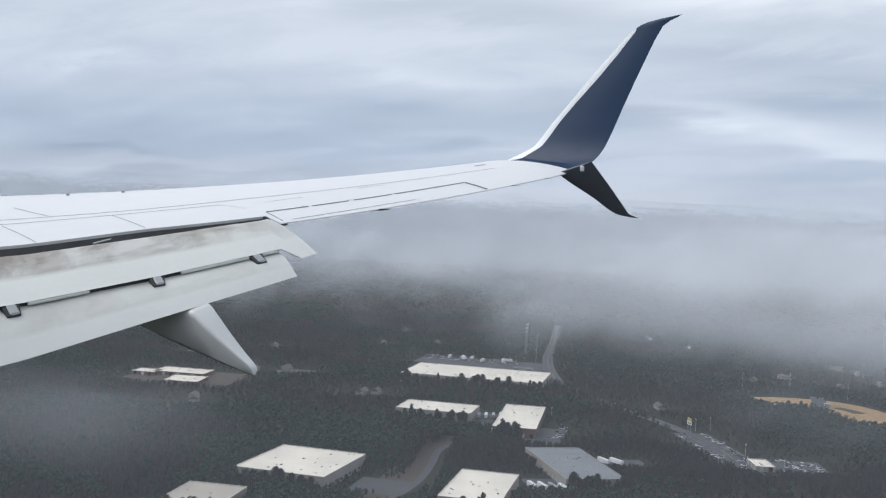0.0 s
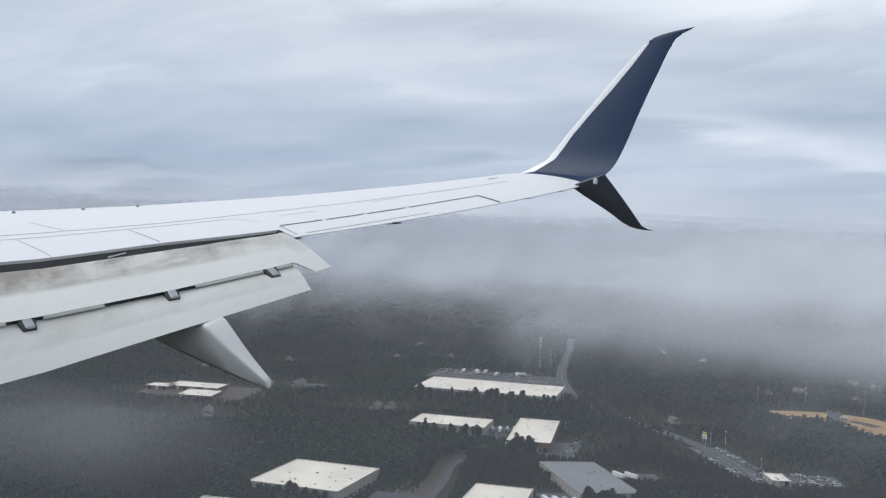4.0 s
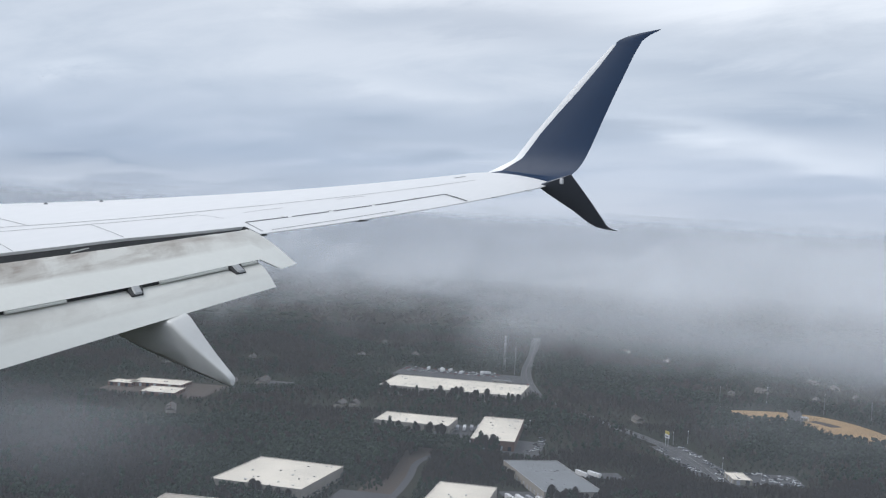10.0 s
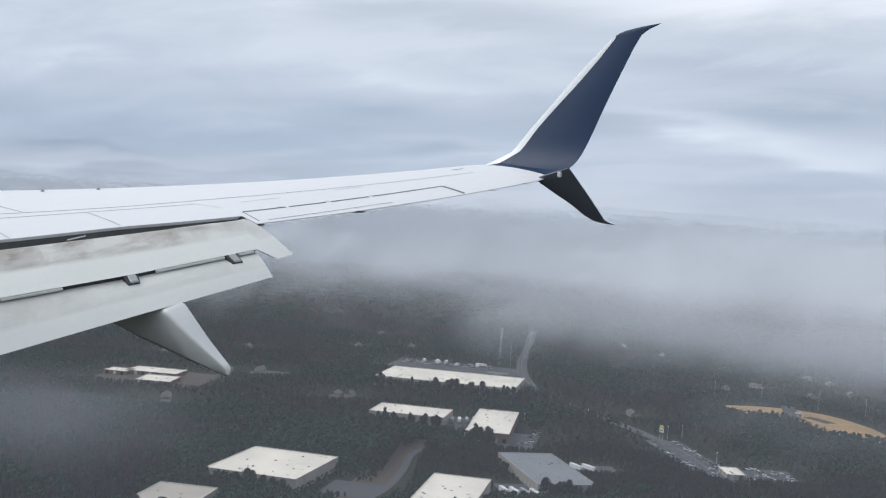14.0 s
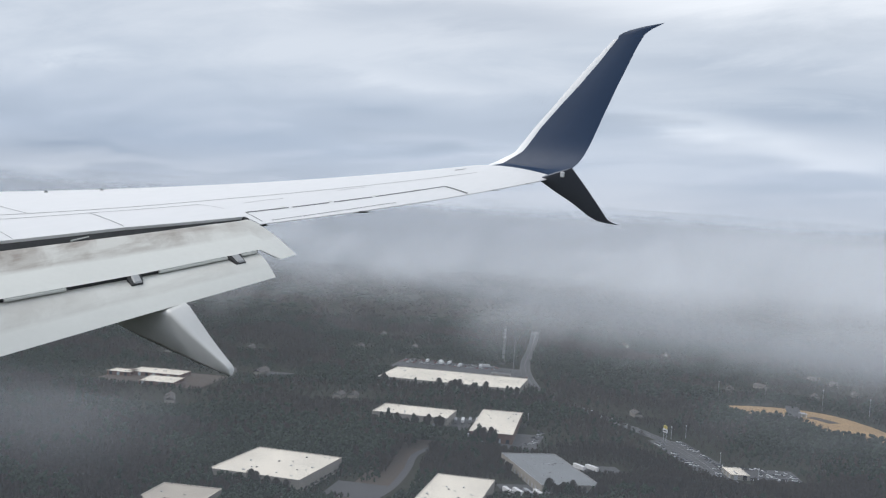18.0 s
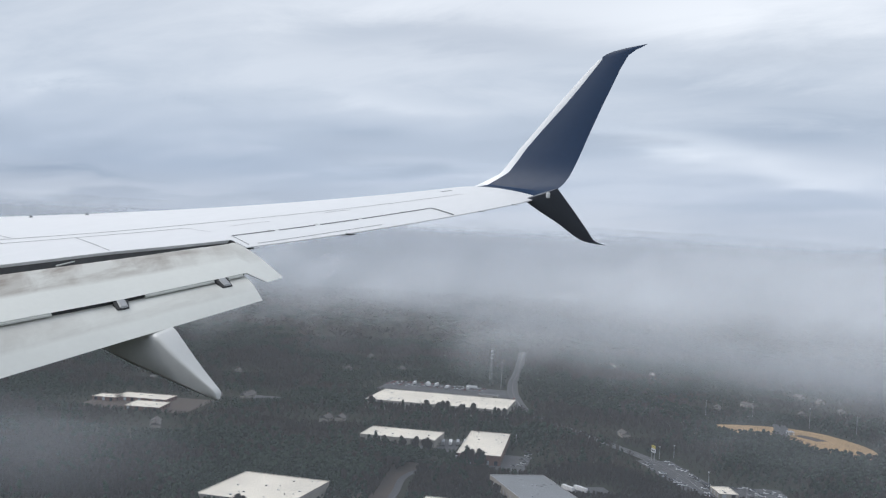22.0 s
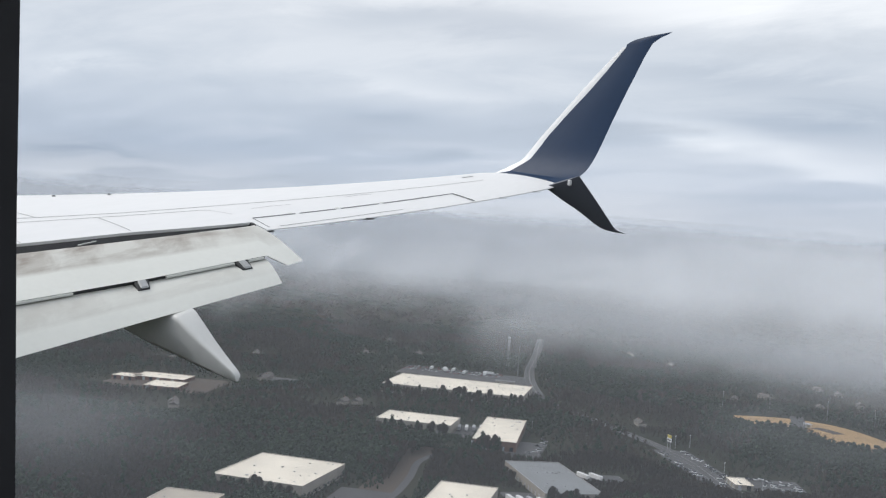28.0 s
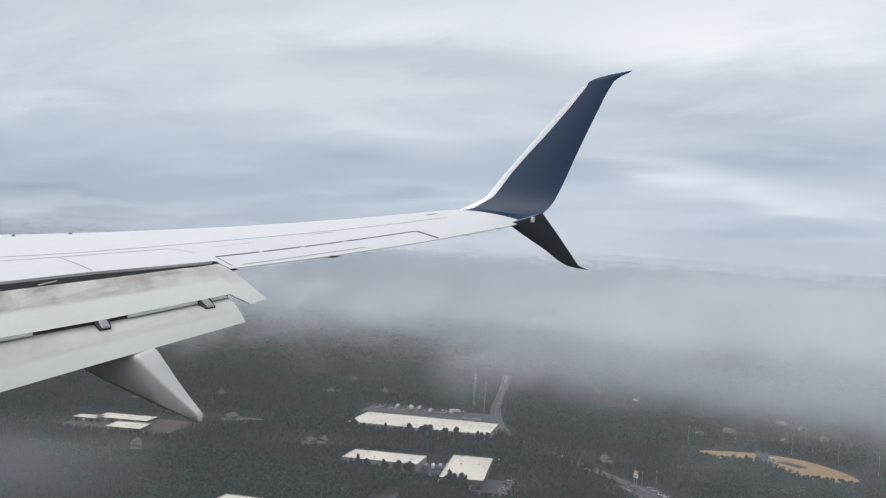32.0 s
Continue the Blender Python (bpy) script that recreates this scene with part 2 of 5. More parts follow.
def mist_material(name, cover, bank, haze, rise=0.0, reach=(1800.0, 2700.0)):
    """White droplets: one density field through the whole bank, thicker beyond a slanting front, ragged and soft at the edges."""
    mt = bpy.data.materials.new(name)
    mt.use_nodes = True
    nt = mt.node_tree
    nt.nodes.clear()
    out = _node(nt, "ShaderNodeOutputMaterial")
    ge = _node(nt, "ShaderNodeNewGeometry")
    sep = _node(nt, "ShaderNodeSeparateXYZ")
    nt.links.new(ge.outputs["Position"], sep.inputs[0])
    mp = _node(nt, "ShaderNodeMapping")
    mp.inputs["Rotation"].default_value = (0, 0, radians(FRONT_TURN))
    mp.inputs["Scale"].default_value = (1.0, 0.8, 1.6)
    nt.links.new(ge.outputs["Position"], mp.inputs[0])
    n1 = _node(nt, "ShaderNodeTexNoise")
    n1.inputs["Scale"].default_value, n1.inputs["Detail"].default_value, n1.inputs["Roughness"].default_value = 0.0024, 3.0, 0.5
    n1.inputs["Distortion"].default_value = 0.3
    n2 = _node(nt, "ShaderNodeTexNoise")
    n2.inputs["Scale"].default_value, n2.inputs["Detail"].default_value, n2.inputs["Roughness"].default_value = 0.010, 4.0, 0.5
    n2.inputs["Distortion"].default_value = 0.6
    nt.links.new(mp.outputs[0], n1.inputs["Vector"])
    nt.links.new(mp.outputs[0], n2.inputs["Vector"])
    nz = _math(nt, "ADD", _math(nt, "MULTIPLY", n1.outputs["Fac"], 3.6), _math(nt, "MULTIPLY", n2.outputs["Fac"], 1.3))
    nz = _math(nt, "SUBTRACT", nz, 2.4)
    # thinner towards the ground and towards the cloud's top
    lo = _node(nt, "ShaderNodeMapRange")
    hi = _node(nt, "ShaderNodeMapRange")
    for n, vals in ((lo, (8.0, 85.0, -1.15, 0.0)), (hi, (128.0 + rise, 215.0 + 0.4 * rise, 0.0, -1.5))):
        n.interpolation_type = "SMOOTHSTEP"
        for i, v in enumerate(vals):
            n.inputs[i + 1].default_value = v
        nt.links.new(sep.outputs["Z"], n.inputs[0])
    v = _math(nt, "ADD", _math(nt, "ADD", lo.outputs[0], hi.outputs[0]), _math(nt, "ADD", _math(nt, "MULTIPLY", nz, 1.25), bank))
    # a clearer lane runs through the bank
    lane = _node(nt, "ShaderNodeVectorMath")
    lane.operation = "DOT_PRODUCT"
    lane.inputs[1].default_value = (-0.629, 0.777, 0)
    nt.links.new(ge.outputs["Position"], lane.inputs[0])
    lw = _math(nt, "DIVIDE", _math(nt, "SUBTRACT", lane.outputs["Value"], 0.0), 105.0)
    gap = _math(nt, "POWER", 2.718, _math(nt, "MULTIPLY", _math(nt, "MULTIPLY", lw, lw), -1.0))
    v = _math(nt, "SUBTRACT", v, _math(nt, "MULTIPLY", gap, 0.12 if rise else 0.38))
    mr = _node(nt, "ShaderNodeMapRange")
    mr.interpolation_type = "SMOOTHSTEP"
    for i, val in ((1, -0.45), (2, 0.75), (3, 0.0), (4, cover)):
        mr.inputs[i].default_value = val
    nt.links.new(v, mr.inputs[0])
    hz = _node(nt, "ShaderNodeMapRange")
    for i, val in ((1, 150.0 + rise), (2, 215.0 + 0.4 * rise), (3, haze), (4, 0.0)):
        hz.inputs[i].default_value = val
    nt.links.new(sep.outputs["Z"], hz.inputs[0])
    low = _node(nt, "ShaderNodeMapRange")
    low.interpolation_type = "SMOOTHSTEP"
    for i, val in ((1, 24.0), (2, 95.0), (3, 0.0), (4, 1.0)):
        low.inputs[i].default_value = val
    nt.links.new(sep.outputs["Z"], low.inputs[0])
    dens = _math(nt, "MULTIPLY", _math(nt, "MAXIMUM", mr.outputs[0], hz.outputs[0]), low.outputs[0])
    # thins out sideways, far off
    flat = _node(nt, "ShaderNodeVectorMath")
    flat.operation = "MULTIPLY"
    flat.inputs[1].default_value = (1, 1, 0)
    nt.links.new(ge.outputs["Position"], flat.inputs[0])
    far = _node(nt, "ShaderNodeVectorMath")
    far.operation = "LENGTH"
    nt.links.new(flat.outputs[0], far.inputs[0])
    thin = _node(nt, "ShaderNodeMapRange")
    thin.interpolation_type = "SMOOTHSTEP"
    for i, val in ((1, reach[0]), (2, reach[1]), (3, 1.0), (4, 0.0)):
        thin.inputs[i].default_value = val
    nt.links.new(far.outputs["Value"], thin.inputs[0])
    dens = _math(nt, "MULTIPLY", dens, thin.outputs[0])
    tr = _node(nt, "ShaderNodeBsdfTransparent")
    df = _node(nt, "ShaderNodeBsdfDiffuse")
    df.inputs["Color"].default_value = (0.81, 0.85, 0.90, 1)
    tl = _node(nt, "ShaderNodeBsdfTranslucent")
    tl.inputs["Color"].default_value = (0.81, 0.85, 0.90, 1)
    both = _node(nt, "ShaderNodeMixShader")
    both.inputs[0].default_value = 0.3
    nt.links.new(df.outputs[0], both.inputs[1])
    nt.links.new(tl.outputs[0], both.inputs[2])
    ms = _node(nt, "ShaderNodeMixShader")
    nt.links.new(dens, ms.inputs[0])
    nt.links.new(tr.outputs[0], ms.inputs[1])
    nt.links.new(both.outputs[0], ms.inputs[2])
    nt.links.new(ms.outputs[0], out.inputs[0])
    return mt


def streamer_material(name, strength, grain, grow):
    """A thin ribbon of vapour, soft at both edges and broken along its length; grow: where along its run it sets in."""
    mt = mist_material(name, 1.0, 0.0, 0.0)
    nt = mt.node_tree
    ms = nt.nodes["Material Output"].inputs[0].links[0].from_node
    at = _node(nt, "ShaderNodeAttribute")
    at.attribute_name = "run"
    sep = _node(nt, "ShaderNodeSeparateXYZ")
    nt.links.new(at.outputs["Vector"], sep.inputs[0])
    n = _node(nt, "ShaderNodeTexNoise")
    n.inputs["Scale"].default_value, n.inputs["Detail"].default_value = grain, 3
    ge = _node(nt, "ShaderNodeNewGeometry")
    nt.links.new(ge.outputs["Position"], n.inputs["Vector"])
    off = _math(nt, "ADD", sep.outputs["Y"], _math(nt, "MULTIPLY", _math(nt, "SUBTRACT", n.outputs["Fac"], 0.5), 0.5))
    g = _math(nt, "POWER", 2.718, _math(nt, "MULTIPLY", _math(nt, "MULTIPLY", off, off), -6.0))
    ends = _node(nt, "ShaderNodeMapRange")
    ends.interpolation_type = "SMOOTHSTEP"
    for i, v in ((1, grow[0]), (2, grow[1]), (3, 0.0), (4, strength)):
        ends.inputs[i].default_value = v
    nt.links.new(sep.outputs["X"], ends.inputs[0])
    rim = _node(nt, "ShaderNodeMapRange")
    rim.interpolation_type = "SMOOTHSTEP"
    for i, v in ((1, 1.0), (2, 0.55), (3, 0.0), (4, 1.0)):
        rim.inputs[i].default_value = v
    nt.links.new(_math(nt, "ABSOLUTE", sep.outputs["Y"]), rim.inputs[0])
    a = _math(nt, "MULTIPLY", _math(nt, "MULTIPLY", g, rim.outputs[0]), ends.outputs[0])
    nt.links.new(_math(nt, "MULTIPLY", a, _math(nt, "ADD", n.outputs["Fac"], 0.4)), ms.inputs[0])
    return mt


M = dict(
    white=material("white_wing_paint", (0.86, 0.86, 0.86), (0.78, 0.79, 0.79), 0.4, 0, 0.35, 6, 0.35, stretch=(0.5, 2.0, 1)),
    grey=material("grey_wing_paint", (0.73, 0.745, 0.70), (0.63, 0.645, 0.605), 0.42, 0, 0.9, 12, 0.4),
    flap=stained_flap(),
    aft=stained_flap("aft_flap_paint", 0.55, 0.36),
    navy=material("navy_winglet_paint", (0.015, 0.040, 0.092), (0.012, 0.033, 0.078), 0.42, 0, 1.0, 9, 0.4, spec=0.22),
    dark=material("dark_navy_paint", (0.125, 0.135, 0.165), (0.14, 0.15, 0.18), 0.4, 0, 2, 20),
    seam=material("seam_shadow_gap", (0.24, 0.245, 0.25), (0.14, 0.14, 0.145), 0.7, 0, 3, 30),
    cove=material("flap_cove_dark", (0.03, 0.032, 0.035), (0.05, 0.05, 0.05), 0.7, 0, 3, 30),
    # dark grey that deepens the cove's shade; also fills hinge and keel joints
    covewall=material("grey_gap_fill", (0.2, 0.205, 0.21), (0.12, 0.12, 0.125), 0.6, 0, 3, 30),
    edgewhite=material("bright_white_paint", (0.97, 0.97, 0.97), (0.93, 0.93, 0.93), 0.3, 0, 0.5, 8, 0.3),
    fairing=material("grey_fairing_paint", (0.66, 0.67, 0.655), (0.56, 0.565, 0.555), 0.45, 0, 1.2, 10, 0.4),
    farwood=material("distant_woodland", (0.040, 0.046, 0.036), (0.022, 0.028, 0.024), 0.95, 0, 0.006, 0.05, 0.5, spec=0.0),
    shingle=material("dark_roof_shingles", (0.13, 0.115, 0.105), (0.085, 0.08, 0.078), 0.9, 0, 0.3, 3),
    bracket=material("worn_grey_bracket", (0.5, 0.51, 0.51), (0.36, 0.365, 0.37), 0.5, 0.2, 6, 40),
    bare=material("bare_metal", (0.55, 0.56, 0.57), (0.42, 0.43, 0.44), 0.35, 0.8, 4, 40),
    cabin=material("dark_cabin_trim", (0.012, 0.012, 0.016), (0.02, 0.02, 0.024), 0.7, 0, 8, 90),
    skin=material("fuselage_paint", (0.72, 0.72, 0.73), (0.66, 0.66, 0.67), 0.4, 0, 0.5, 7),
    ground=material("winter_ground", (0.046, 0.044, 0.034), (0.028, 0.035, 0.028), 0.95, 0, 0.012, 0.25, 0.5, spec=0.0),
    pine=material("pine_needles", (0.011, 0.024, 0.015), (0.026, 0.040, 0.024), 0.9, 0, 0.02, 0.6, 0.5, spread=0.4, spec=0.1),
    bark=material("bare_branches", (0.058, 0.046, 0.036), (0.030, 0.029, 0.025), 0.95, 0, 0.012, 0.6, 0.5, spread=0.4, spec=0.1),
    trunk=material("tree_bark", (0.07, 0.055, 0.045), None, 0.95, 0, 0.5, 4, spec=0.1),
    roof=material("white_roof_membrane", (0.87, 0.80, 0.685), (0.52, 0.48, 0.42), 0.75, 0, 0.03, 0.45, 0.36),
    roofgrey=material("grey_gravel_roof", (0.22, 0.235, 0.25), (0.17, 0.18, 0.19), 0.85, 0, 0.05, 1.2, 0.5),
    rooftan=material("weathered_roof", (0.50, 0.45, 0.38), (0.38, 0.345, 0.30), 0.85, 0, 0.05, 0.8, 0.5),
    wall=material("pale_tilt_up_wall", (0.33, 0.30, 0.265), (0.25, 0.23, 0.205), 0.8, 0, 0.1, 1.5),
    brick=material("brown_brick_wall", (0.16, 0.085, 0.065), (0.12, 0.065, 0.05), 0.85, 0, 0.2, 2.5),
    glass=material("dark_window_glass", (0.03, 0.035, 0.045), (0.02, 0.024, 0.03), 0.15, 0, 1, 5),
    steel=material("galvanised_steel", (0.42, 0.43, 0.44), (0.34, 0.35, 0.36), 0.5, 0.5, 0.6, 5),
    asphalt=material("worn_asphalt", (0.062, 0.062, 0.066), (0.042, 0.042, 0.046), 0.8, 0, 0.05, 0.9, 0.5),
    concrete=material("wet_concrete", (0.24, 0.24, 0.245), (0.16, 0.16, 0.17), 0.5, 0, 0.05, 0.8, 0.5),
    clay=material("red_clay_soil", (0.075, 0.05, 0.038), (0.05, 0.042, 0.034), 0.95, 0, 0.04, 0.7, 0.5),
    straw=material("dormant_grass", (0.46, 0.30, 0.15), (0.27, 0.185, 0.10), 0.95, 0, 0.022, 0.5, 0.45, spec=0.1),
    line=material("road_paint", (0.3, 0.3, 0.29), (0.2, 0.2, 0.19), 0.7, 0, 0.5, 4),
    yellow=material("sign_yellow", (0.55, 0.45, 0.10), None, 0.6),
    red=material("red_paint", (0.26, 0.03, 0.03), None, 0.4),
    vwhite=material("white_vehicle_paint", (0.75, 0.75, 0.75), (0.68, 0.68, 0.69), 0.35),
    vsilver=material("silver_vehicle_paint", (0.36, 0.37, 0.39), None, 0.35, 0.4),
    vdark=material("dark_vehicle_paint", (0.03, 0.03, 0.035), None, 0.35),
    tyre=material("tyre_rubber", (0.02, 0.02, 0.02), None, 0.9),
)


# ---- building blocks ----
def mesh_of(verts, faces, mat, name="mesh", smooth=False):
    me = bpy.data.meshes.new(name)
    me.from_pydata([tuple(map(float, v)) for v in verts], [], faces)
    me.materials.append(mat)
    if smooth:
        me.polygons.foreach_set("use_smooth", [True] * len(me.polygons))
    me.update()
    return me


def part(name, data, mat, parent, label=""):
    """Links a bmesh or (verts, faces) as one mesh object under its thing."""
    if isinstance(data, bpy.types.Mesh):
        me = data
    elif isinstance(data, tuple):
        me = mesh_of(data[0], data[1], mat, name)
    else:
        me = bpy.data.meshes.new(name)
        data.to_mesh(me)
        data.free()
        me.materials.append(mat)
    ob = new(name, me)
    ob.parent = parent
    if label:
        tagged(ob, label)
    return ob


def thing(name, label, category, m=None, group="", kind=""):
    ob = new(name)
    if m is not None:
        ob.matrix_world = m
    return tagged(ob, label, category, group, kind)


def box(x0, y0, z0, x1, y1, z1, bevel=0.0):
    bm = bmesh.new()
    bmesh.ops.create_cube(bm, size=1.0, matrix=Matrix.LocRotScale(((x0 + x1) / 2, (y0 + y1) / 2, (z0 + z1) / 2), None, (x1 - x0, y1 - y0, z1 - z0)))
    if bevel:
        bmesh.ops.bevel(bm, geom=bm.edges[:], offset=bevel, segments=1, affect="EDGES")
    return bm


def add_box(bm, x0, y0, z0, x1, y1, z1):
    bmesh.ops.create_cube(bm, size=1.0, matrix=Matrix.LocRotScale(((x0 + x1) / 2, (y0 + y1) / 2, (z0 + z1) / 2), None, (x1 - x0, y1 - y0, z1 - z0)))


def tube(bm, a, b, r0, r1, n=8):
    a, b = Vector(a), Vector(b)
    q = (b - a).to_track_quat("Z", "Y").to_matrix().to_4x4()
    bmesh.ops.create_cone(bm, cap_ends=True, segments=n, radius1=r0, radius2=r1, depth=(b - a).length, matrix=Matrix.Translation((a + b) / 2) @ q)


def loft(rings, close=True, caps=True):
    """Verts and faces through rings of equal length."""
    n = len(rings[0])
    verts = [p for r in rings for p in r]
    faces = []
    for i in range(len(rings) - 1):
        for j in range(n if close else n - 1):
            k = (j + 1) % n
            faces.append((i * n + j, i * n + k, (i + 1) * n + k, (i + 1) * n + j))
    if caps:
        faces.append(tuple(range(n))[::-1])
        faces.append(tuple((len(rings) - 1) * n + j for j in range(n)))
    return verts, faces


# ---- ground, roads, clearings ----
GRID = 22.0   # the street grid's turn

BUILDINGS = [
    # kind, centre, along the grid, across it, height, turn off the grid, roof
    ("long", 1012, 634, 90, 150, 10, 0, "roof"),
    ("mid", 804, 543, 46, 66, 9, 0, "roof"),
    ("brick", 827, 472, 114, 36, 8, 3, "roof"),
    ("grey", 699, 354, 98, 42, 7, 24, "roofgrey"),
    ("near", 556, 483, 76, 62, 9, -4, "roof"),
    ("corner", 583, 359, 76, 38, 10, 0, "roof"),
    ("low", 452, 466, 40, 36, 9, 2, "rooftan"),
    ("yard", 793, 857, 34, 54, 4, 4, "roof"),
    ("yard", 758, 816, 38, 34, 4, 8, "roof"),
    ("yard", 764, 880, 22, 24, 4, 2, "roof"),
    ("annex", 1124, 641, 9, 22, 5, 0, "roofgrey"),
    ("store", 821, 258, 26, 14, 4, 12, "roof"),
    # the estate ahead, past the woodland
    ("office", 504, 1369, 125, 72, 12, 7, "roof"),
    ("brick", 1154, 1883, 130, 110, 9, 1, "roof"),
    ("estate", 1003, 1606, 74, 106, 9, -12, "roof"),
    ("estate", 714, 1570, 120, 41, 8, 12, "roof"),
    ("estate", 777, 1364, 105, 53, 8, -12, "roof"),
    ("tan", 882, 1493, 124, 53, 8, 12, "rooftan"),
    ("estate", 1052, 1441, 64, 110, 8, -12, "roof"),
    ("estate", 1308, 1500, 73, 102, 8, -12, "roof"),
    ("estate", 1190, 1331, 130, 50, 10, -2, "roof"),
    ("slate", 974, 1236, 130, 62, 6, 3, "roofgrey"),
    ("slate", 978, 1484, 66, 105, 8, -12, "roofgrey"),
    ("estate", 1170, 1554, 101, 32, 8, 12, "roof"),
    ("tan", 1272, 1710, 101, 60, 8, -12, "rooftan"),
    ("estate", 1473, 1916, 106, 85, 7, -12, "roof"),
    ("estate", 565, 1603, 66, 63, 8, -12, "roof"),
    ("estate", 513, 1620, 42, 41, 8, 12, "roof"),
    ("brick", 358, 1514, 93, 43, 9, -3, "roofgrey"),
    ("estate", 365, 1622, 45, 53, 8, -12, "roof"),
    ("slate", 535, 1531, 70, 44, 8, 12, "roofgrey"),
    ("estate", 470, 1536, 35, 43, 8, 12, "roof"),
    ("tan", 607, 1486, 69, 32, 8, 12, "rooftan"),
    ("estate", 759, 1731, 104, 61, 8, -2, "roof"),
    ("estate", 893, 1890, 130, 24, 8, -1, "roof"),
    ("slate", 632, 1653, 53, 77, 8, -12, "roofgrey"),
]
ROAD = [(1700, 905), (1434, 769), (1290, 699), (1188, 642), (1091, 577), (1049, 538), (1012, 489), (903, 342), (823, 274), (761, 224), (650, 136), (430, -30)]
SIDE_ROAD = [(520, 395), (584, 411), (640, 436), (690, 462), (742, 470)]
FIELD = [(1170, 387), (1199, 359), (1218, 322), (1208, 272), (1148, 214), (1089, 205), (1075, 238), (1118, 270), (1146, 308), (1118, 340)]
LOTS = [  # paved yards: centre, along, across, turn
    (1140, 710, 100, 160, 0), (826, 508, 60, 18, 0), (800, 432, 70, 30, 0), (745, 350, 26, 60, 20), (838, 250, 46, 70, 8), (566, 425, 40, 34, 0), (660, 345, 26, 46, 22), (868, 313, 116, 32, 18.6), (905, 800, 30, 36, 0), (780, 840, 96, 110, 4), (504, 1300, 150, 40, 7), (420, 1369, 40, 110, 7), (1000, 1550, 170, 150, 0), (1250, 1620, 150, 150, 0), (540, 1580, 150, 90, 0),
]

HOMES = ((688, 729, 40, "rooftan"), (700, 742, 40, "roofgrey"), (843, 660, 20, "rooftan"), (855, 652, 20, "roof"), (887, 804, 10, "rooftan"), (899, 812, 15, "roof"), (870, 830, 30, "roofgrey"),
         (1330, 330, 20, "rooftan"), (1352, 402, 60, "roofgrey"), (1400, 300, 25, "roof"), (1290, 420, 15, "roofgrey"), (1480, 345, 25, "roof"), (1510, 380, 70, "rooftan"), (1262, 862, 20, "roof"), (1190, 900, 30, "roofgrey"), (1560, 610, 10, "roof"), (1620, 700, 45, "rooftan"), (1350, 980, 25, "roof"), (920, 980, 20, "roofgrey"), (1040, 960, 35, "rooftan"), (1010, 420, 40, "rooftan"))


def turned(x, y, along, across, turn):
    a = radians(GRID + turn)
    ca, sa = math.cos(a), math.sin(a)
    return [(x + ca * u - sa * v, y + sa * u + ca * v) for u, v in ((-along / 2, -across / 2), (along / 2, -across / 2), (along / 2, across / 2), (-along / 2, across / 2))]


def strip(line, width, z, mat, name, shift=0.0):
    """A flat band that follows a line on the ground."""
    verts, faces = [], []
    pts = [Vector(p) for p in line]
    for i, p in enumerate(pts):
        d = (pts[min(i + 1, len(pts) - 1)] - pts[max(i - 1, 0)]).normalized()
        n = Vector((-d.y, d.x))
        for s in (-1, 1):
            q = p + n * (shift + s * width / 2)
            verts.append((q.x, q.y, z))
    for i in range(len(pts) - 1):
        faces.append((2 * i, 2 * i + 1, 2 * i + 3, 2 * i + 2)[::-1])
    return mesh_of(verts, faces, mat, name)


def smooth_line(line, step=12.0):
    pts = [Vector(p) for p in line]
    out = []
    for i in range(len(pts) - 1):
        a, b, c, d = pts[max(i - 1, 0)], pts[i], pts[i + 1], pts[min(i + 2, len(pts) - 1)]
        n = max(2, int((c - b).length / step))
        for k in range(n):
            t = k / n
            out.append(0.5 * (2 * b + (c - a) * t + (2 * a - 5 * b + 4 * c - d) * t * t + (3 * b - a - 3 * c + d) * t ** 3))
    out.append(pts[-1])
    return out


def slab(points, z0, z1, mat, name):
    n = len(points)
    verts = [(x, y, z1) for x, y in points] + [(x, y, z0) for x, y in points]
    faces = [tuple(range(n)), tuple(range(2 * n - 1, n - 1, -1))]
    faces += [(i, n + i, n + (i + 1) % n, (i + 1) % n) for i in range(n)]
    me = mesh_of(verts, faces, mat, name)
    bm = bmesh.new()
    bm.from_mesh(me)
    bmesh.ops.recalc_face_normals(bm, faces=bm.faces)
    bm.to_mesh(me)
    bm.free()
    return me


S = 60000.0
tagged(new("ground", mesh_of([(-S, -S, 0), (S, -S, 0), (S, S, 0), (-S, S, 0)], [(0, 1, 2, 3)], M["ground"], "ground")), "dark winter woodland floor seen from the air", "ground", kind="structure")
road_line = smooth_line(ROAD)
side_line = smooth_line(SIDE_ROAD, 8)
road = tagged(new("road", strip(road_line, 13, 0.06, M["asphalt"], "road")), "grey asphalt highway with painted lanes through woodland", "road", kind="structure")
for sh in (-6.1, 6.1, -0.25, 0.25):
    part("edge_line", strip(road_line, 0.22, 0.075, M["line"], "edge_line", sh), M["line"], road)
dash = []
for i in range(0, len(road_line) - 1, 2):
    for sh in (-3.4, 3.4):
        dash.append((road_line[i], road_line[i + 1], sh))
dv, df_ = [], []
for a, b, sh in dash:
    d = (b - a).normalized()
    n = Vector((-d.y, d.x))
    q = a + n * sh
    e = q + d * 5.0
    k = len(dv)
    for p, s in ((q, -0.12), (q, 0.12), (e, 0.12), (e, -0.12)):
        r = p + n * s
        dv.append((r.x, r.y, 0.075))
    df_.append((k + 3, k + 2, k + 1, k))
tagged(part("lane_dashes", (dv, df_), M["line"], road), kind="stuff")
side = tagged(new("side_road", strip(side_line, 5.5, 0.05, M["asphalt"], "side_road")), "pale narrow service road beside warehouses", "road", kind="structure")
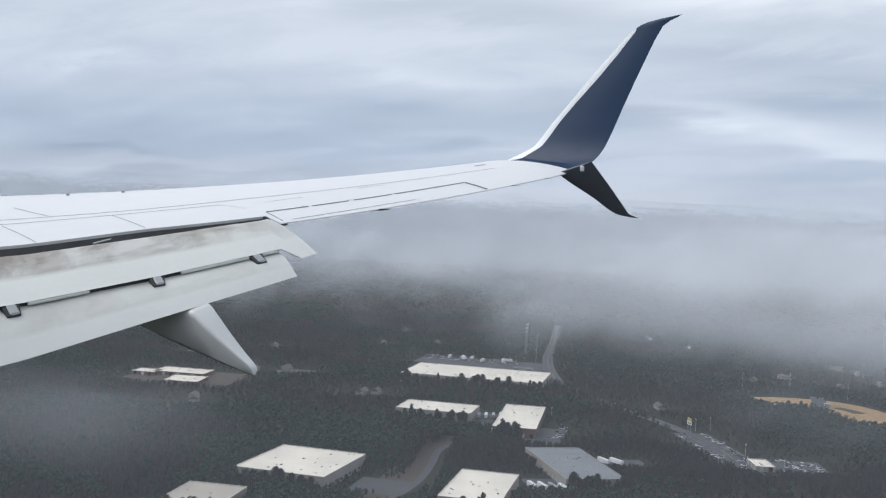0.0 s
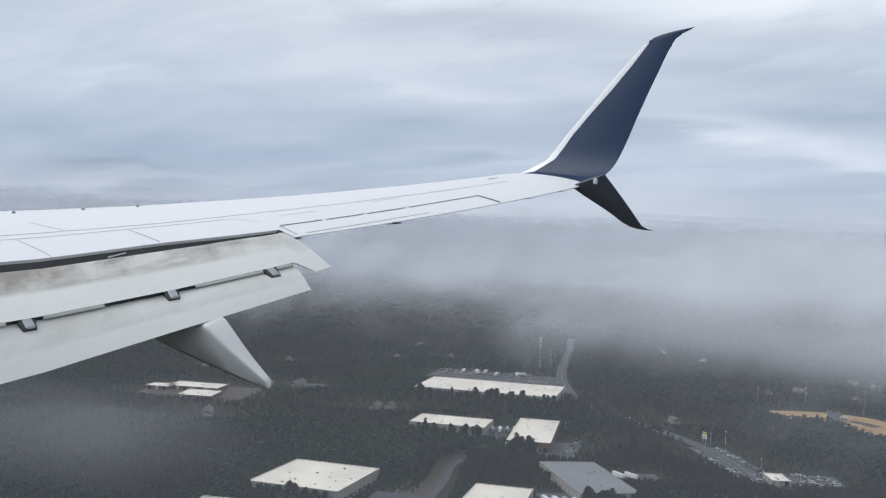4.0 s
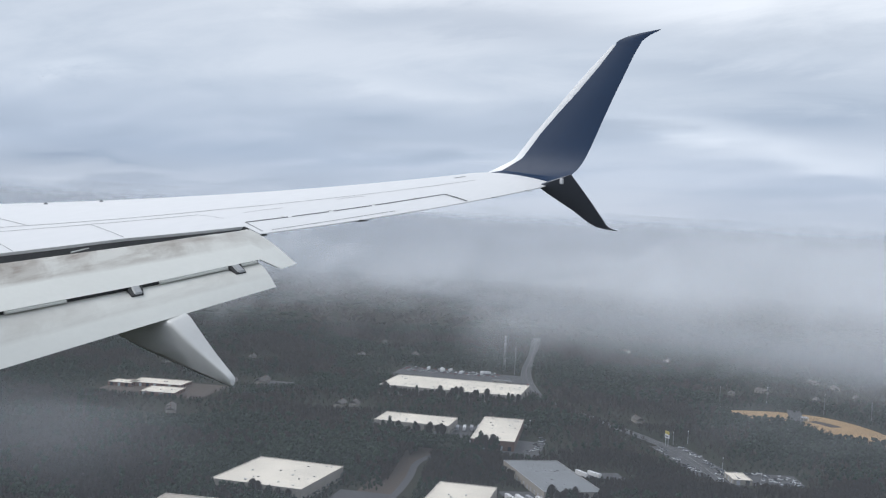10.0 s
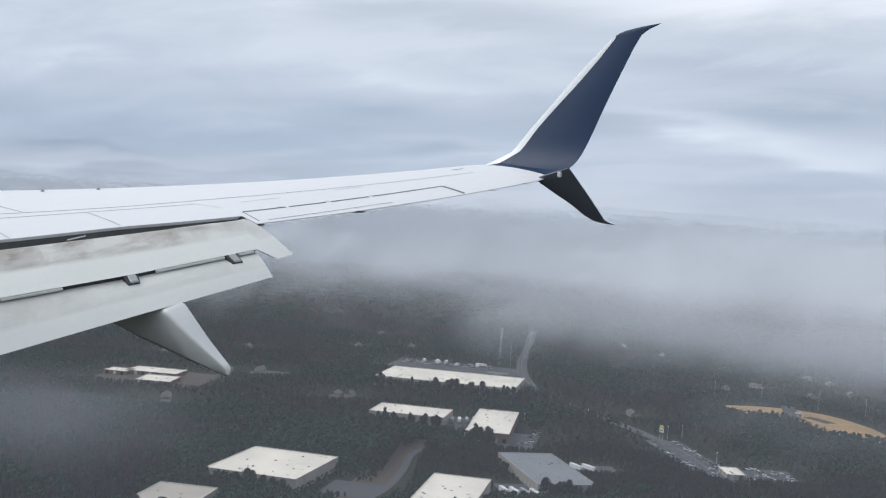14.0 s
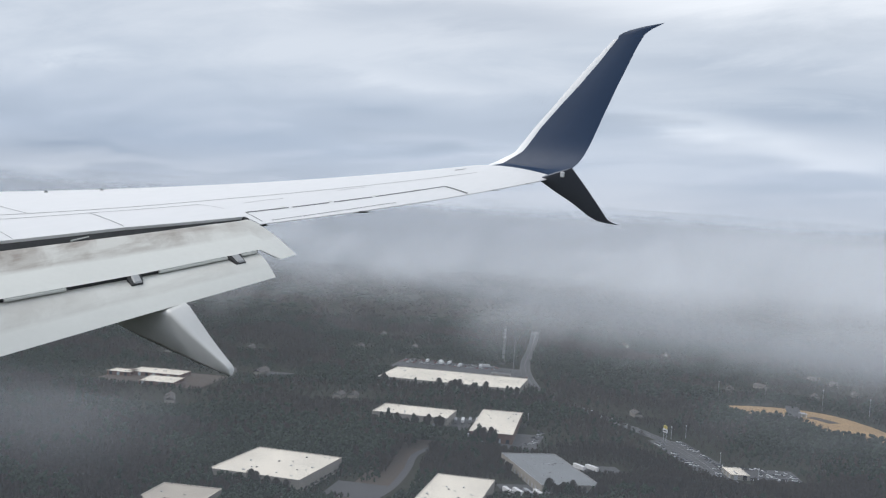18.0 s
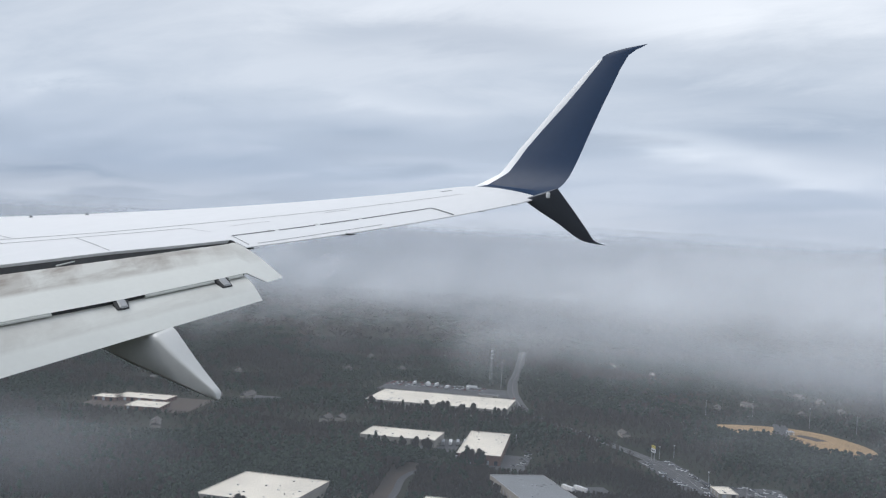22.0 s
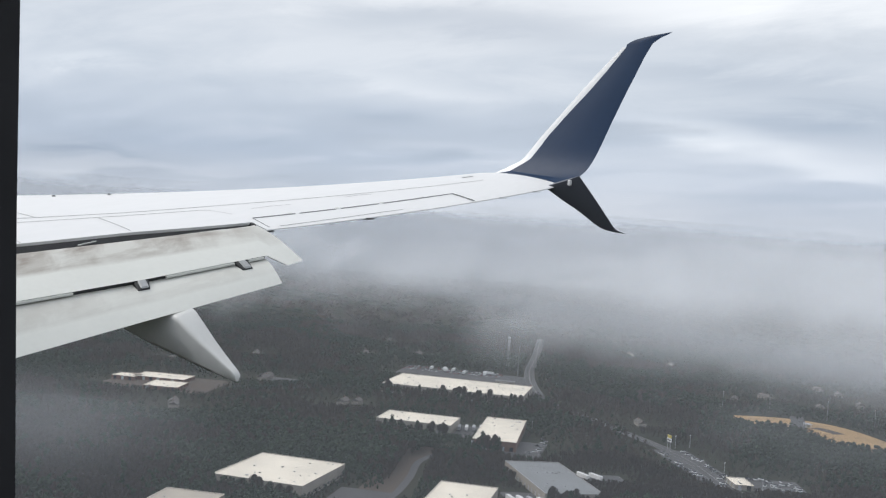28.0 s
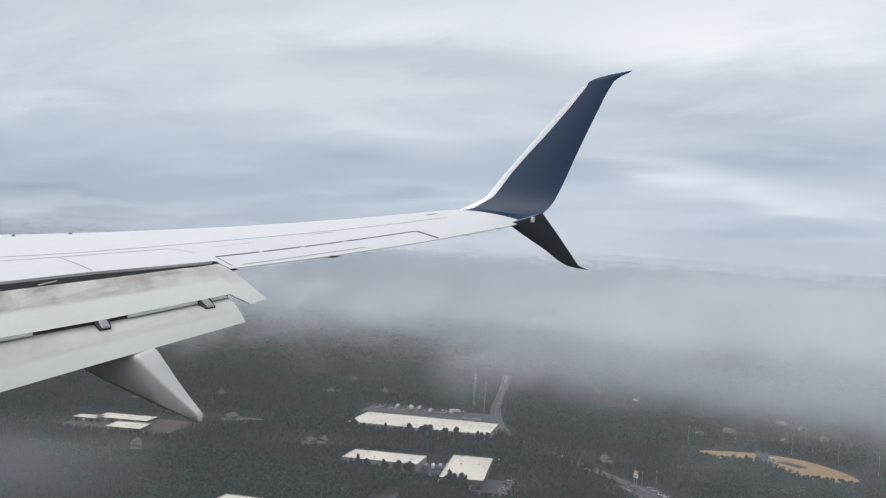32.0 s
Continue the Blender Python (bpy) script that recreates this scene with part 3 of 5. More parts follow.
tagged(new("clay_bank", strip(side_line, 24, 0.02, M["clay"], "clay_bank", 14)), "reddish bare clay bank along the service road", "ground", kind="structure")
for x, y, al, ac, tn in LOTS:
    tagged(new("pavement", slab(turned(x, y, al, ac, tn), -0.2, 0.04, M["clay"] if al == 96 else M["asphalt"], "pavement")), "worn paved yard beside a warehouse", "pavement", kind="structure")
field = tagged(new("field", slab([tuple(p) for p in smooth_line(FIELD + FIELD[:1], 10)][:-1], -0.2, 0.09, M["straw"], "field")), "tan dormant grass clearing among trees", "field", kind="structure")


# ---- woodland ----
def inside(px, py, poly):
    hit = np.zeros(len(px), bool)
    n = len(poly)
    for i in range(n):
        (x0, y0), (x1, y1) = poly[i], poly[(i + 1) % n]
        if y0 == y1:
            continue
        c = ((y0 > py) != (y1 > py)) & (px < (x1 - x0) * (py - y0) / (y1 - y0) + x0)
        hit ^= c
    return hit


KEEP_OUT = [turned(x, y, al + 5, ac + 5, tn) for _, x, y, al, ac, _, tn, _ in BUILDINGS] + [turned(x, y, al, ac, tn) for x, y, al, ac, tn in LOTS]
KEEP_OUT += [turned(x, y, 24, 20, a - GRID) for x, y, a, _ in HOMES]
KEEP_OUT.append([(p[0], p[1]) for p in smooth_line(FIELD, 20)])


def clear_of(px, py, road_gap=9.5):
    ok = np.ones(len(px), bool)
    for poly in KEEP_OUT:
        ok &= ~inside(px, py, poly)
    for line, gap in ((road_line, road_gap), (side_line, 12.0)):
        for i in range(len(line) - 1):
            a, b = line[i], line[i + 1]
            d = b - a
            L2 = d.length_squared
            t = np.clip(((px - a.x) * d.x + (py - a.y) * d.y) / L2, 0, 1)
            ok &= (px - a.x - t * d.x) ** 2 + (py - a.y - t * d.y) ** 2 > gap * gap
    return ok


def scatter(d0, d1, gap, rng, a0=1.0, a1=88.0):
    n = int(2 * d1 / gap) + 2
    g = (np.arange(n) - n / 2) * gap
    X, Y = np.meshgrid(g, g)
    X = (X + rng.uniform(-0.45, 0.45, X.shape) * gap).ravel()
    Y = (Y + rng.uniform(-0.45, 0.45, Y.shape) * gap).ravel()
    d, a = np.hypot(X, Y), np.degrees(np.arctan2(Y, X))
    k = (d >= d0) & (d < d1) & (a > a0) & (a < a1)
    X, Y = X[k], Y[k]
    k = clear_of(X, Y)
    return X[k], Y[k]


ICO_T = (1 + 5 ** 0.5) / 2
ICO_V = np.array([(-1, ICO_T, 0), (1, ICO_T, 0), (-1, -ICO_T, 0), (1, -ICO_T, 0), (0, -1, ICO_T), (0, 1, ICO_T), (0, -1, -ICO_T), (0, 1, -ICO_T), (ICO_T, 0, -1), (ICO_T, 0, 1), (-ICO_T, 0, -1), (-ICO_T, 0, 1)]) / np.hypot(1, ICO_T)
ICO_F = np.array([(0, 11, 5), (0, 5, 1), (0, 1, 7), (0, 7, 10), (0, 10, 11), (1, 5, 9), (5, 11, 4), (11, 10, 2), (10, 7, 6), (7, 1, 8), (3, 9, 4), (3, 4, 2), (3, 2, 6), (3, 6, 8), (3, 8, 9), (4, 9, 5), (2, 4, 11), (6, 2, 10), (8, 6, 7), (9, 8, 1)])


def pine_shape(rng, tufts, size=1.0):
    """A tall crown of ragged tufts, one metre high; narrow at the top."""
    vs, fs = [], []
    for k in range(tufts):
        h = 0.34 + 0.6 * (k + 0.5) / tufts
        full = (0.27 * (1.12 - h) + 0.07) * rng.uniform(0.8, 1.2)
        r = full * size
        a = rng.uniform(0, 6.28)
        o = full * rng.uniform(0.3, 0.9 + 0.4 * (1 - size))
        v = ICO_V * rng.uniform(0.55, 1.35, (12, 1)) * np.array([r, r, r * 0.8]) + np.array([o * np.cos(a), o * np.sin(a), h])
        fs.append(ICO_F + len(vs) * 12)
        vs.append(v)
    return np.concatenate(vs), np.concatenate(fs)


def bare_shape(rng, twigs, thick=1.0):
    """A leafless crown: many thin upswept slivers from a short stem."""
    vs, fs = [], []
    for k in range(twigs):
        a, s = rng.uniform(0, 6.28), rng.uniform(0.1, 1.0)
        base = np.array([0.05 * np.cos(a), 0.05 * np.sin(a), rng.uniform(0.1, 0.55)])
        tip = np.array([0.42 * s * np.cos(a), 0.42 * s * np.sin(a), 1.0 - 0.5 * s ** 2 * rng.uniform(0.3, 1.2)])
        b = rng.normal(0, 1, 3)
        b = np.cross(tip - base, b)
        b = b / np.linalg.norm(b) * rng.uniform(0.03, 0.07) * thick
        vs.append(np.array([base - b * 0.4, base + b * 0.4, tip + b, tip - b * 0.6]))
        fs.append(np.array([(0, 1, 2), (0, 2, 3)]) + 4 * k)
    return np.concatenate(vs), np.concatenate(fs)


def plant(name, label, shapes, X, Y, heights, widths, mat, rng):
    V, Fc, off = [], [], 0
    pick = rng.integers(0, len(shapes), len(X))
    turn = rng.uniform(0, 6.28, len(X))
    for s, (sv, sf) in enumerate(shapes):
        k = np.where(pick == s)[0]
        if not len(k):
            continue
        c, sn = np.cos(turn[k])[:, None], np.sin(turn[k])[:, None]
        x = (sv[None, :, 0] * c - sv[None, :, 1] * sn) * widths[k][:, None] + X[k][:, None]
        y = (sv[None, :, 0] * sn + sv[None, :, 1] * c) * widths[k][:, None] + Y[k][:, None]
        z = sv[None, :, 2] * heights[k][:, None] + 0 * x
        V.append(np.stack([x, y, z], -1).reshape(-1, 3))
        Fc.append((sf[None] + (np.arange(len(k)) * len(sv))[:, None, None] + off).reshape(-1, 3))
        off += len(k) * len(sv)
    V, Fc = np.concatenate(V).astype(np.float32), np.concatenate(Fc).astype(np.int32)
    me = bpy.data.meshes.new(name)
    me.vertices.add(len(V))
    me.vertices.foreach_set("co", V.ravel())
    me.loops.add(Fc.size)
    me.loops.foreach_set("vertex_index", Fc.ravel())
    me.polygons.add(len(Fc))
    me.polygons.foreach_set("loop_start", np.arange(0, Fc.size, 3, dtype=np.int32))
    me.materials.append(mat)
    me.update(calc_edges=True)
    return tagged(new(name, me), label, "trees", kind="stuff")


rng = np.random.default_rng(4)
PINES = [pine_shape(rng, 5, 0.9) for _ in range(12)]
PINES_FAR = [pine_shape(rng, 3) for _ in range(8)]
BARES = [bare_shape(rng, 28) for _ in range(8)]
BARES_FAR = [bare_shape(rng, 11) for _ in range(6)]
CLUMPS = [pine_shape(rng, 2) for _ in range(6)]


def patchiness(X, Y):
    """Where pines stand and where bare hardwoods do, in broad patches."""
    return np.array([noise.noise((x * 0.0045, y * 0.0045, 3.1)) + 0.5 * noise.noise((x * 0.021, y * 0.021, 7.7)) for x, y in zip(X, Y)])


def cap(X, Y):
    """How tall the growth may be: young beside yards and clearings, taller away from them."""
    top_ = np.full(len(X), 40.0)
    plots = [(b[1], b[2], b[3], b[4], b[6], 9.6) for b in BUILDINGS] + [(*p, 3.6) for p in LOTS] + [(x, y, 22, 18, a - GRID, 3.0) for x, y, a, _ in HOMES]
    for x, y, al, ac, tn, low in plots:
        a = radians(GRID + tn)
        u, v = (X - x) * math.cos(a) + (Y - y) * math.sin(a), -(X - x) * math.sin(a) + (Y - y) * math.cos(a)
        d = np.hypot(np.maximum(np.abs(u) - al / 2, 0), np.maximum(np.abs(v) - ac / 2, 0))
        top_ = np.minimum(top_, low + 0.16 * d)
    for p in smooth_line(FIELD + FIELD[:1], 12):
        top_ = np.minimum(top_, 4.0 + 0.3 * np.hypot(X - p.x, Y - p.y))
    return top_


for d0, d1, gap, pines, bares, tag in ((330, 900, 5.2, PINES, BARES, "near"), (900, 1900, 8.0, PINES_FAR, BARES_FAR, "middle"), (1900, 4000, 44.0, CLUMPS, BARES_FAR, "distant")):
    X, Y = scatter(d0, d1, gap, rng)
    f = patchiness(X, Y) + rng.normal(0, 0.16, len(X))
    H = rng.uniform(9.5, 16.5, len(X)) * (1.0 if d1 < 3000 else 1.2)
    H = np.minimum(H, cap(X, Y))
    k = f > 0.0
    wide = 1.0 if d1 < 1000 else (1.12 if d1 < 3000 else 4.2)
    plant("pine_woodland", "%s dark green pine woodland canopy" % tag, pines, X[k], Y[k], H[k], H[k] * 0.8 * wide, M["pine"], rng)
    k = ~k
    plant("bare_woodland", "%s leafless brown hardwood canopy in winter" % tag, bares, X[k], Y[k], H[k] * 0.9, H[k] * 0.78 * wide, M["bark"], rng)


# far wooded upland that closes the view
hill_v, hill_f = [], []
AZ, RAD = 300, 30
for i in range(AZ + 1):
    a = radians(-30 + 140 * i / AZ)
    for j in range(RAD + 1):
        f = j / RAD
        r = 3950 + 930 * f
        x, y = r * math.cos(a), r * math.sin(a)
        z = 154 * f ** 1.1 + (2 + 2 * f) * noise.noise((x * 0.0016, y * 0.0016, 2.2)) + 2.5 * noise.noise((x * 0.012, y * 0.012, 9.1)) + 1.2 * noise.noise((x * 0.04, y * 0.04, 4.4))
        hill_v.append((x, y, z - 6 * (1 - f)))
for i in range(AZ):
    for j in range(RAD):
        k = i * (RAD + 1) + j
        hill_f.append((k, k + 1, k + RAD + 2, k + RAD + 1))
tagged(new("backdrop", mesh_of(hill_v, hill_f, M["farwood"], "backdrop", True)), "far wooded upland fading into mist", "hills", kind="structure")


# ---- buildings ----
def warehouse(x, y, al, ac, h, turn, roof, wall, label, name="warehouse", seed=0):
    r = random.Random(seed)
    b = thing(name, label, "building", pose(x, y, 0, 0, 0, GRID + turn))
    a, c = al / 2, ac / 2
    # walls of some thickness with a parapet, and a roof deck set below it
    bm = bmesh.new()
    for s in (-1, 1):
        add_box(bm, -a, s * c - 0.15, -0.3, a, s * c + 0.15, h)
        add_box(bm, s * a - 0.15, -c + 0.15, -0.3, s * a + 0.15, c - 0.15, h)
    part("wall", bm, M[wall], b)
    part("roof", box(-a + 0.15, -c + 0.15, h - 0.9, a - 0.15, c - 0.15, h - 0.35), M[roof], b, "flat roof membrane with seams" if roof == "roof" else "")
    bm = bmesh.new()
    for s in (-1, 1):
        add_box(bm, -a - 0.2, s * c - 0.2, h, a + 0.2, s * c + 0.2, h + 0.12)
        add_box(bm, s * a - 0.2, -c + 0.2, h, s * a + 0.2, c - 0.2, h + 0.12)
    part("coping", bm, M["roof"] if roof != "roofgrey" else M["steel"], b)
    # rooftop units and skylights
    for k in range(max(3, int(al * ac / (1100 if y > 1150 else 300)))):
        u, v = r.uniform(-a + 4, a - 4), r.uniform(-c + 4, c - 4)
        w, d, t = r.uniform(0.3, 0.75), r.uniform(0.3, 0.9), r.uniform(0.3, 0.8)
        part("rooftop_unit", box(u - w, v - d, h - 0.35, u + w, v + d, h - 0.35 + t, 0.08), M["steel"] if k % 3 else M["vdark"], b)
    # doors and windows on the sides that face the open yards
    far = y > 1150
    n = int(ac / (18 if far else 7))
    for k in range(n):
        v = -c + (k + 0.5) * ac / n
        for s in (-1,):
            part("dock_door", box(s * (a + 0.17) - 0.03, v - 1.5, 0.2, s * (a + 0.17) + 0.03, v + 1.5, 3.6), M["steel"] if k % 2 else M["glass"], b)
    n = int(al / (20 if far else 8))
    for k in range(n):
        u = -a + (k + 0.5) * al / n
        part("window", box(u - 1.6, -c - 0.2, 1.0, u + 1.6, -c - 0.14, 2.8), M["glass"], b)
        part("dock_door", box(u - 1.3, c + 0.14, 0.2, u + 1.3, c + 0.2, 3.4), M["steel"], b)
    return b


LABELS = {
    "long": "long white-roofed warehouse behind a row of pines",
    "mid": "white-roofed warehouse half hidden by pine woodland",
    "brick": "brown brick warehouse with a spotted white roof",
    "grey": "low warehouse with a flat grey roof",
    "near": "white-roofed warehouse with rooftop units among trees",
    "corner": "bright white-roofed warehouse beside a truck yard",
    "low": "small white-roofed warehouse in woodland",
    "yard": "weathered low industrial building in a clay yard",
    "office": "large white warehouse with office windows at one corner",
    "estate": "white-roofed warehouse on an industrial estate",
    "tan": "tan-roofed workshop on an industrial estate",
    "slate": "grey-roofed warehouse on an industrial estate",
    "annex": "low grey-roofed annex beside a parking yard",
    "store": "small white-roofed roadside store beside parked cars",
}
for i, (kind, x, y, al, ac, h, tn, roof) in enumerate(BUILDINGS):
    warehouse(x, y, al, ac, h, tn, roof, "brick" if kind in ("brick", "yard") else "wall", LABELS[kind], seed=i + 3)


# ---- vehicles ----
def car(paint, label):
    c = thing("car", label, "car", group="parked cars")
    prof = [(-2.2, 0.35), (-2.2, 0.85), (-1.3, 0.95), (1.1, 0.95), (2.2, 0.75), (2.2, 0.35)]
    part("body", loft([[(x, s * 0.9, z) for x, z in prof] for s in (-1, 1)]), M[paint], c)
    top_ = [(-1.7, 0.93), (-1.3, 1.45), (0.3, 1.45), (1.1, 0.93)]
    part("cabin", loft([[(x, s * (0.82 if z < 1 else 0.68), z) for x, z in top_] for s in (-1, 1)]), M["glass"], c)
    for x in (-1.4, 1.4):
        for s in (-1, 1):
            bm = bmesh.new()
            tube(bm, (x, s * 0.72, 0.33), (x, s * 0.92, 0.33), 0.33, 0.33, 10)
            part("wheel", bm, M["tyre"], c)
    return c


def trailer(paint, label, name="semi_trailer"):
    c = thing(name, label, "trailer", group="parked trailers")
    part("box_body", box(-6.8, -1.28, 1.1, 6.8, 1.28, 4.0, 0.06), M[paint], c)
    part("chassis", box(-6.6, -0.5, 0.85, 6.6, 0.5, 1.1), M["vdark"], c)
    for x in (-5.6, -4.3):
        for s in (-1, 1):
            bm = bmesh.new()
            tube(bm, (x, s * 0.75, 0.5), (x, s * 1.2, 0.5), 0.5, 0.5, 10)
            part("wheel", bm, M["tyre"], c)
    for s in (-1, 1):
        part("landing_leg", box(4.2, s * 0.7 - 0.08, 0.0, 4.4, s * 0.7 + 0.08, 1.0), M["steel"], c)
    return c


CARS = [car(p, l) for p, l in (("vwhite", "small white car parked on asphalt"), ("vsilver", "silver car parked on asphalt"), ("vdark", "dark car parked on asphalt"), ("red", "red car parked on asphalt"))]
VANS = [trailer(p, l) for p, l in (("vwhite", "plain white box trailer parked in a yard"), ("vsilver", "silver box trailer parked in a yard"), ("red", "red box trailer parked in a yard"))]
used = set()


def put(kind, i, m):
    ob = kind[i]
    if (id(kind), i) not in used:
        used.add((id(kind), i))
        ob.matrix_world = m
        return ob
    return copy_thing(ob, m)


rv = random.Random(11)
# lorry yard behind the long warehouse
for row, (dx, n) in enumerate(((6, 22), (15, 20), (24, 24), (32, 22), (40, 18))):
    for k in range(n):
        f = (k + 0.5) / n
        x, y = 1122 + 46 * f + dx * 0.9, 788 - 112 * f + dx * 0.35
        if rv.random() < 0.85:
            x, y = x + rv.uniform(-3, 3), y + rv.uniform(-3, 3)
            if rv.random() < 0.05:
                put(VANS, rv.choice((0, 0, 0, 1)), pose(x, y, 0.04, 0, 0, GRID + rv.choice((0, 0, 90)) + rv.uniform(-3, 3)))
            else:
                put(CARS, rv.choice((0, 0, 0, 3, 3, 1)), pose(x, y, 0.04, 0, 0, GRID + rv.uniform(-6, 6)))
# tanks and trailers between the warehouses
for k in range(4):
    put(VANS, (1, 0, 1, 0)[k], pose(826 + 5.2 * k, 514 - 4.4 * k, 0.04, 0, 0, GRID + 8))
for k in range(5):
    put(VANS, (0, 0, 1, 0, 1)[k], pose(634 + 3.2 * k, 350 - 6.0 * k, 0.04, 0, 0, GRID + 30))
for x, y, a in ((741, 350, 60), (746, 342, 64)):
    put(VANS, 0, pose(x, y, 0.04, 0, 0, a))
# trailers and cars of the estate ahead
for k in range(9):
    put(VANS, (0, 1, 0, 0, 2, 0, 1, 0, 0)[k], pose(424 + 1.2 * k, 1330 + 9 * k, 0.04, 0, 0, GRID + 7))
for k in range(24):
    put(CARS, rv.choice((0, 1, 2, 3)), pose(444 + 5.4 * k, 1282 + 2.6 * k, 0.04, 0, 0, GRID + 97))
for k in range(14):
    put(VANS, rv.choice((0, 0, 1)), pose(rv.uniform(490, 590), rv.uniform(1565, 1600), 0.04, 0, 0, GRID + rv.uniform(-5, 5)))
for k in range(30):
    put(CARS, rv.choice((0, 1, 2, 0)), pose(rv.uniform(930, 1060), rv.uniform(1500, 1530), 0.04, 0, 0, GRID + 90))
# store forecourt
for k in range(64):
    u, v = rv.uniform(-22, 22), rv.uniform(-32, 32)
    if abs(u) < 15 and abs(v - 8) < 12:
        continue
    a = radians(GRID + 8)
    x, y = 838 + math.cos(a) * u - math.sin(a) * v, 250 + math.sin(a) * u + math.cos(a) * v
    put(CARS, rv.choice((0, 0, 0, 0, 1, 2)), pose(x, y, 0.04, 0, 0, rv.choice((GRID, GRID + 90)) + rv.uniform(-12, 12)))
for k in range(46):
    u, v = rv.uniform(-56, 56), rv.choice((-1, 1)) * rv.uniform(9, 15)
    a = radians(GRID + 18.6)
    put(CARS, rv.choice((0, 0, 0, 1, 2)), pose(868 + math.cos(a) * u - math.sin(a) * v, 313 + math.sin(a) * u + math.cos(a) * v, 0.04, 0, 0, rv.choice((40, 130)) + rv.uniform(-9, 9)))
for k in range(9):
    put(CARS, rv.choice((0, 1, 2)), pose(790 + 8 * k, 420 + 2.6 * k + rv.uniform(-4, 4), 0.04, 0, 0, GRID + 90))
for k in range(12):
    f = rv.random()
    i = int(f * (len(road_line) - 2))
    d = (road_line[i + 1] - road_line[i]).normalized()
    lane = rv.choice((-5.7, -2.0, 2.0, 5.7))
    p = road_line[i] + Vector((-d.y, d.x)) * lane
    put(CARS, rv.choice((0, 1, 2, 3)), pose(p.x, p.y, 0.08, 0, 0, math.degrees(math.atan2(d.y, d.x)) + (180 if lane > 0 else 0)))


# ---- mast, poles, sign ----
def lattice_mast(x, y, h, w):
    m = thing("radio_mast", "grey steel lattice radio mast above woodland", "mast", pose(x, y, 0, 0, 0, 12))
    legs = [(math.cos(a) * w, math.sin(a) * w) for a in (0.3, 0.3 + 2.094, 0.3 + 4.189)]
    for lx, ly in legs:
        bm = bmesh.new()
        tube(bm, (lx, ly, -0.3), (lx * 0.35, ly * 0.35, h), 0.14, 0.09, 6)
        part("leg", bm, M["steel"], m)
    n = 16
    for k in range(n):
        f0, f1 = 1 - 0.65 * k / n, 1 - 0.65 * (k + 1) / n
        bm = bmesh.new()
        for i in range(3):
            a, b = legs[i], legs[(i + 1) % 3]
            tube(bm, (a[0] * f0, a[1] * f0, h * k / n), (b[0] * f1, b[1] * f1, h * (k + 1) / n), 0.05, 0.05, 4)
            tube(bm, (a[0] * f0, a[1] * f0, h * k / n), (b[0] * f0, b[1] * f0, h * k / n), 0.05, 0.05, 4)
        part("bracing", bm, M["steel"], m)
    for z in (h - 1.5, h - 6, h - 11):
        for i in range(3):
            a = 0.3 + 2.094 * i
            part("antenna", box(math.cos(a) * 1.5 - 0.2, math.sin(a) * 1.5 - 0.2, z - 1.2, math.cos(a) * 1.5 + 0.2, math.sin(a) * 1.5 + 0.2, z + 1.2, 0.04), M["vwhite"], m)
        bm = bmesh.new()
        tube(bm, (0, 0, z - 0.15), (0, 0, z + 0.15), 1.5, 1.5, 9)
        part("platform", bm, M["steel"], m)
    return m


lattice_mast(1238, 704, 46, 2.2)


def pole(x, y, h, name, label):
    p = thing(name, label, "pole", pose(x, y, 0), group="light poles")
    bm = bmesh.new()
    tube(bm, (0, 0, -0.3), (0, 0, h), 0.22, 0.12, 8)
    part("post", bm, M["steel"], p)
    part("lamp_head", box(-0.9, -0.25, h - 0.1, 0.9, 0.25, h + 0.22, 0.05), M["vwhite"], p)
    return p


for x, y, h in ((1216, 676, 34), (924, 350, 11), (941, 343, 11), (850, 280, 10), (812, 238, 10), (880, 470, 9), (752, 455, 9)):
    pole(x, y, h, "light_pole", "tall grey lamp post beside a paved yard")
sign = thing("pylon_sign", "pale pylon sign board beside the highway", "sign", pose(914, 352, 0, 0, 0, 50))
for s in (-2.2, 2.2):
    bm = bmesh.new()
    tube(bm, (s, 0, -0.3), (s, 0, 11), 0.25, 0.25, 8)
    part("post", bm, M["steel"], sign)
part("board", box(-3.6, -0.4, 7.0, 3.6, 0.4, 10.2, 0.05), M["vwhite"], sign)
part("board", box(-3.0, -0.4, 10.4, 3.0, 0.4, 13.0, 0.05), M["yellow"], sign, "yellow upper board")
part("panel_bar", box(-2.8, 0.41, 8.1, 2.8, 0.44, 9.1), M["vdark"], sign)


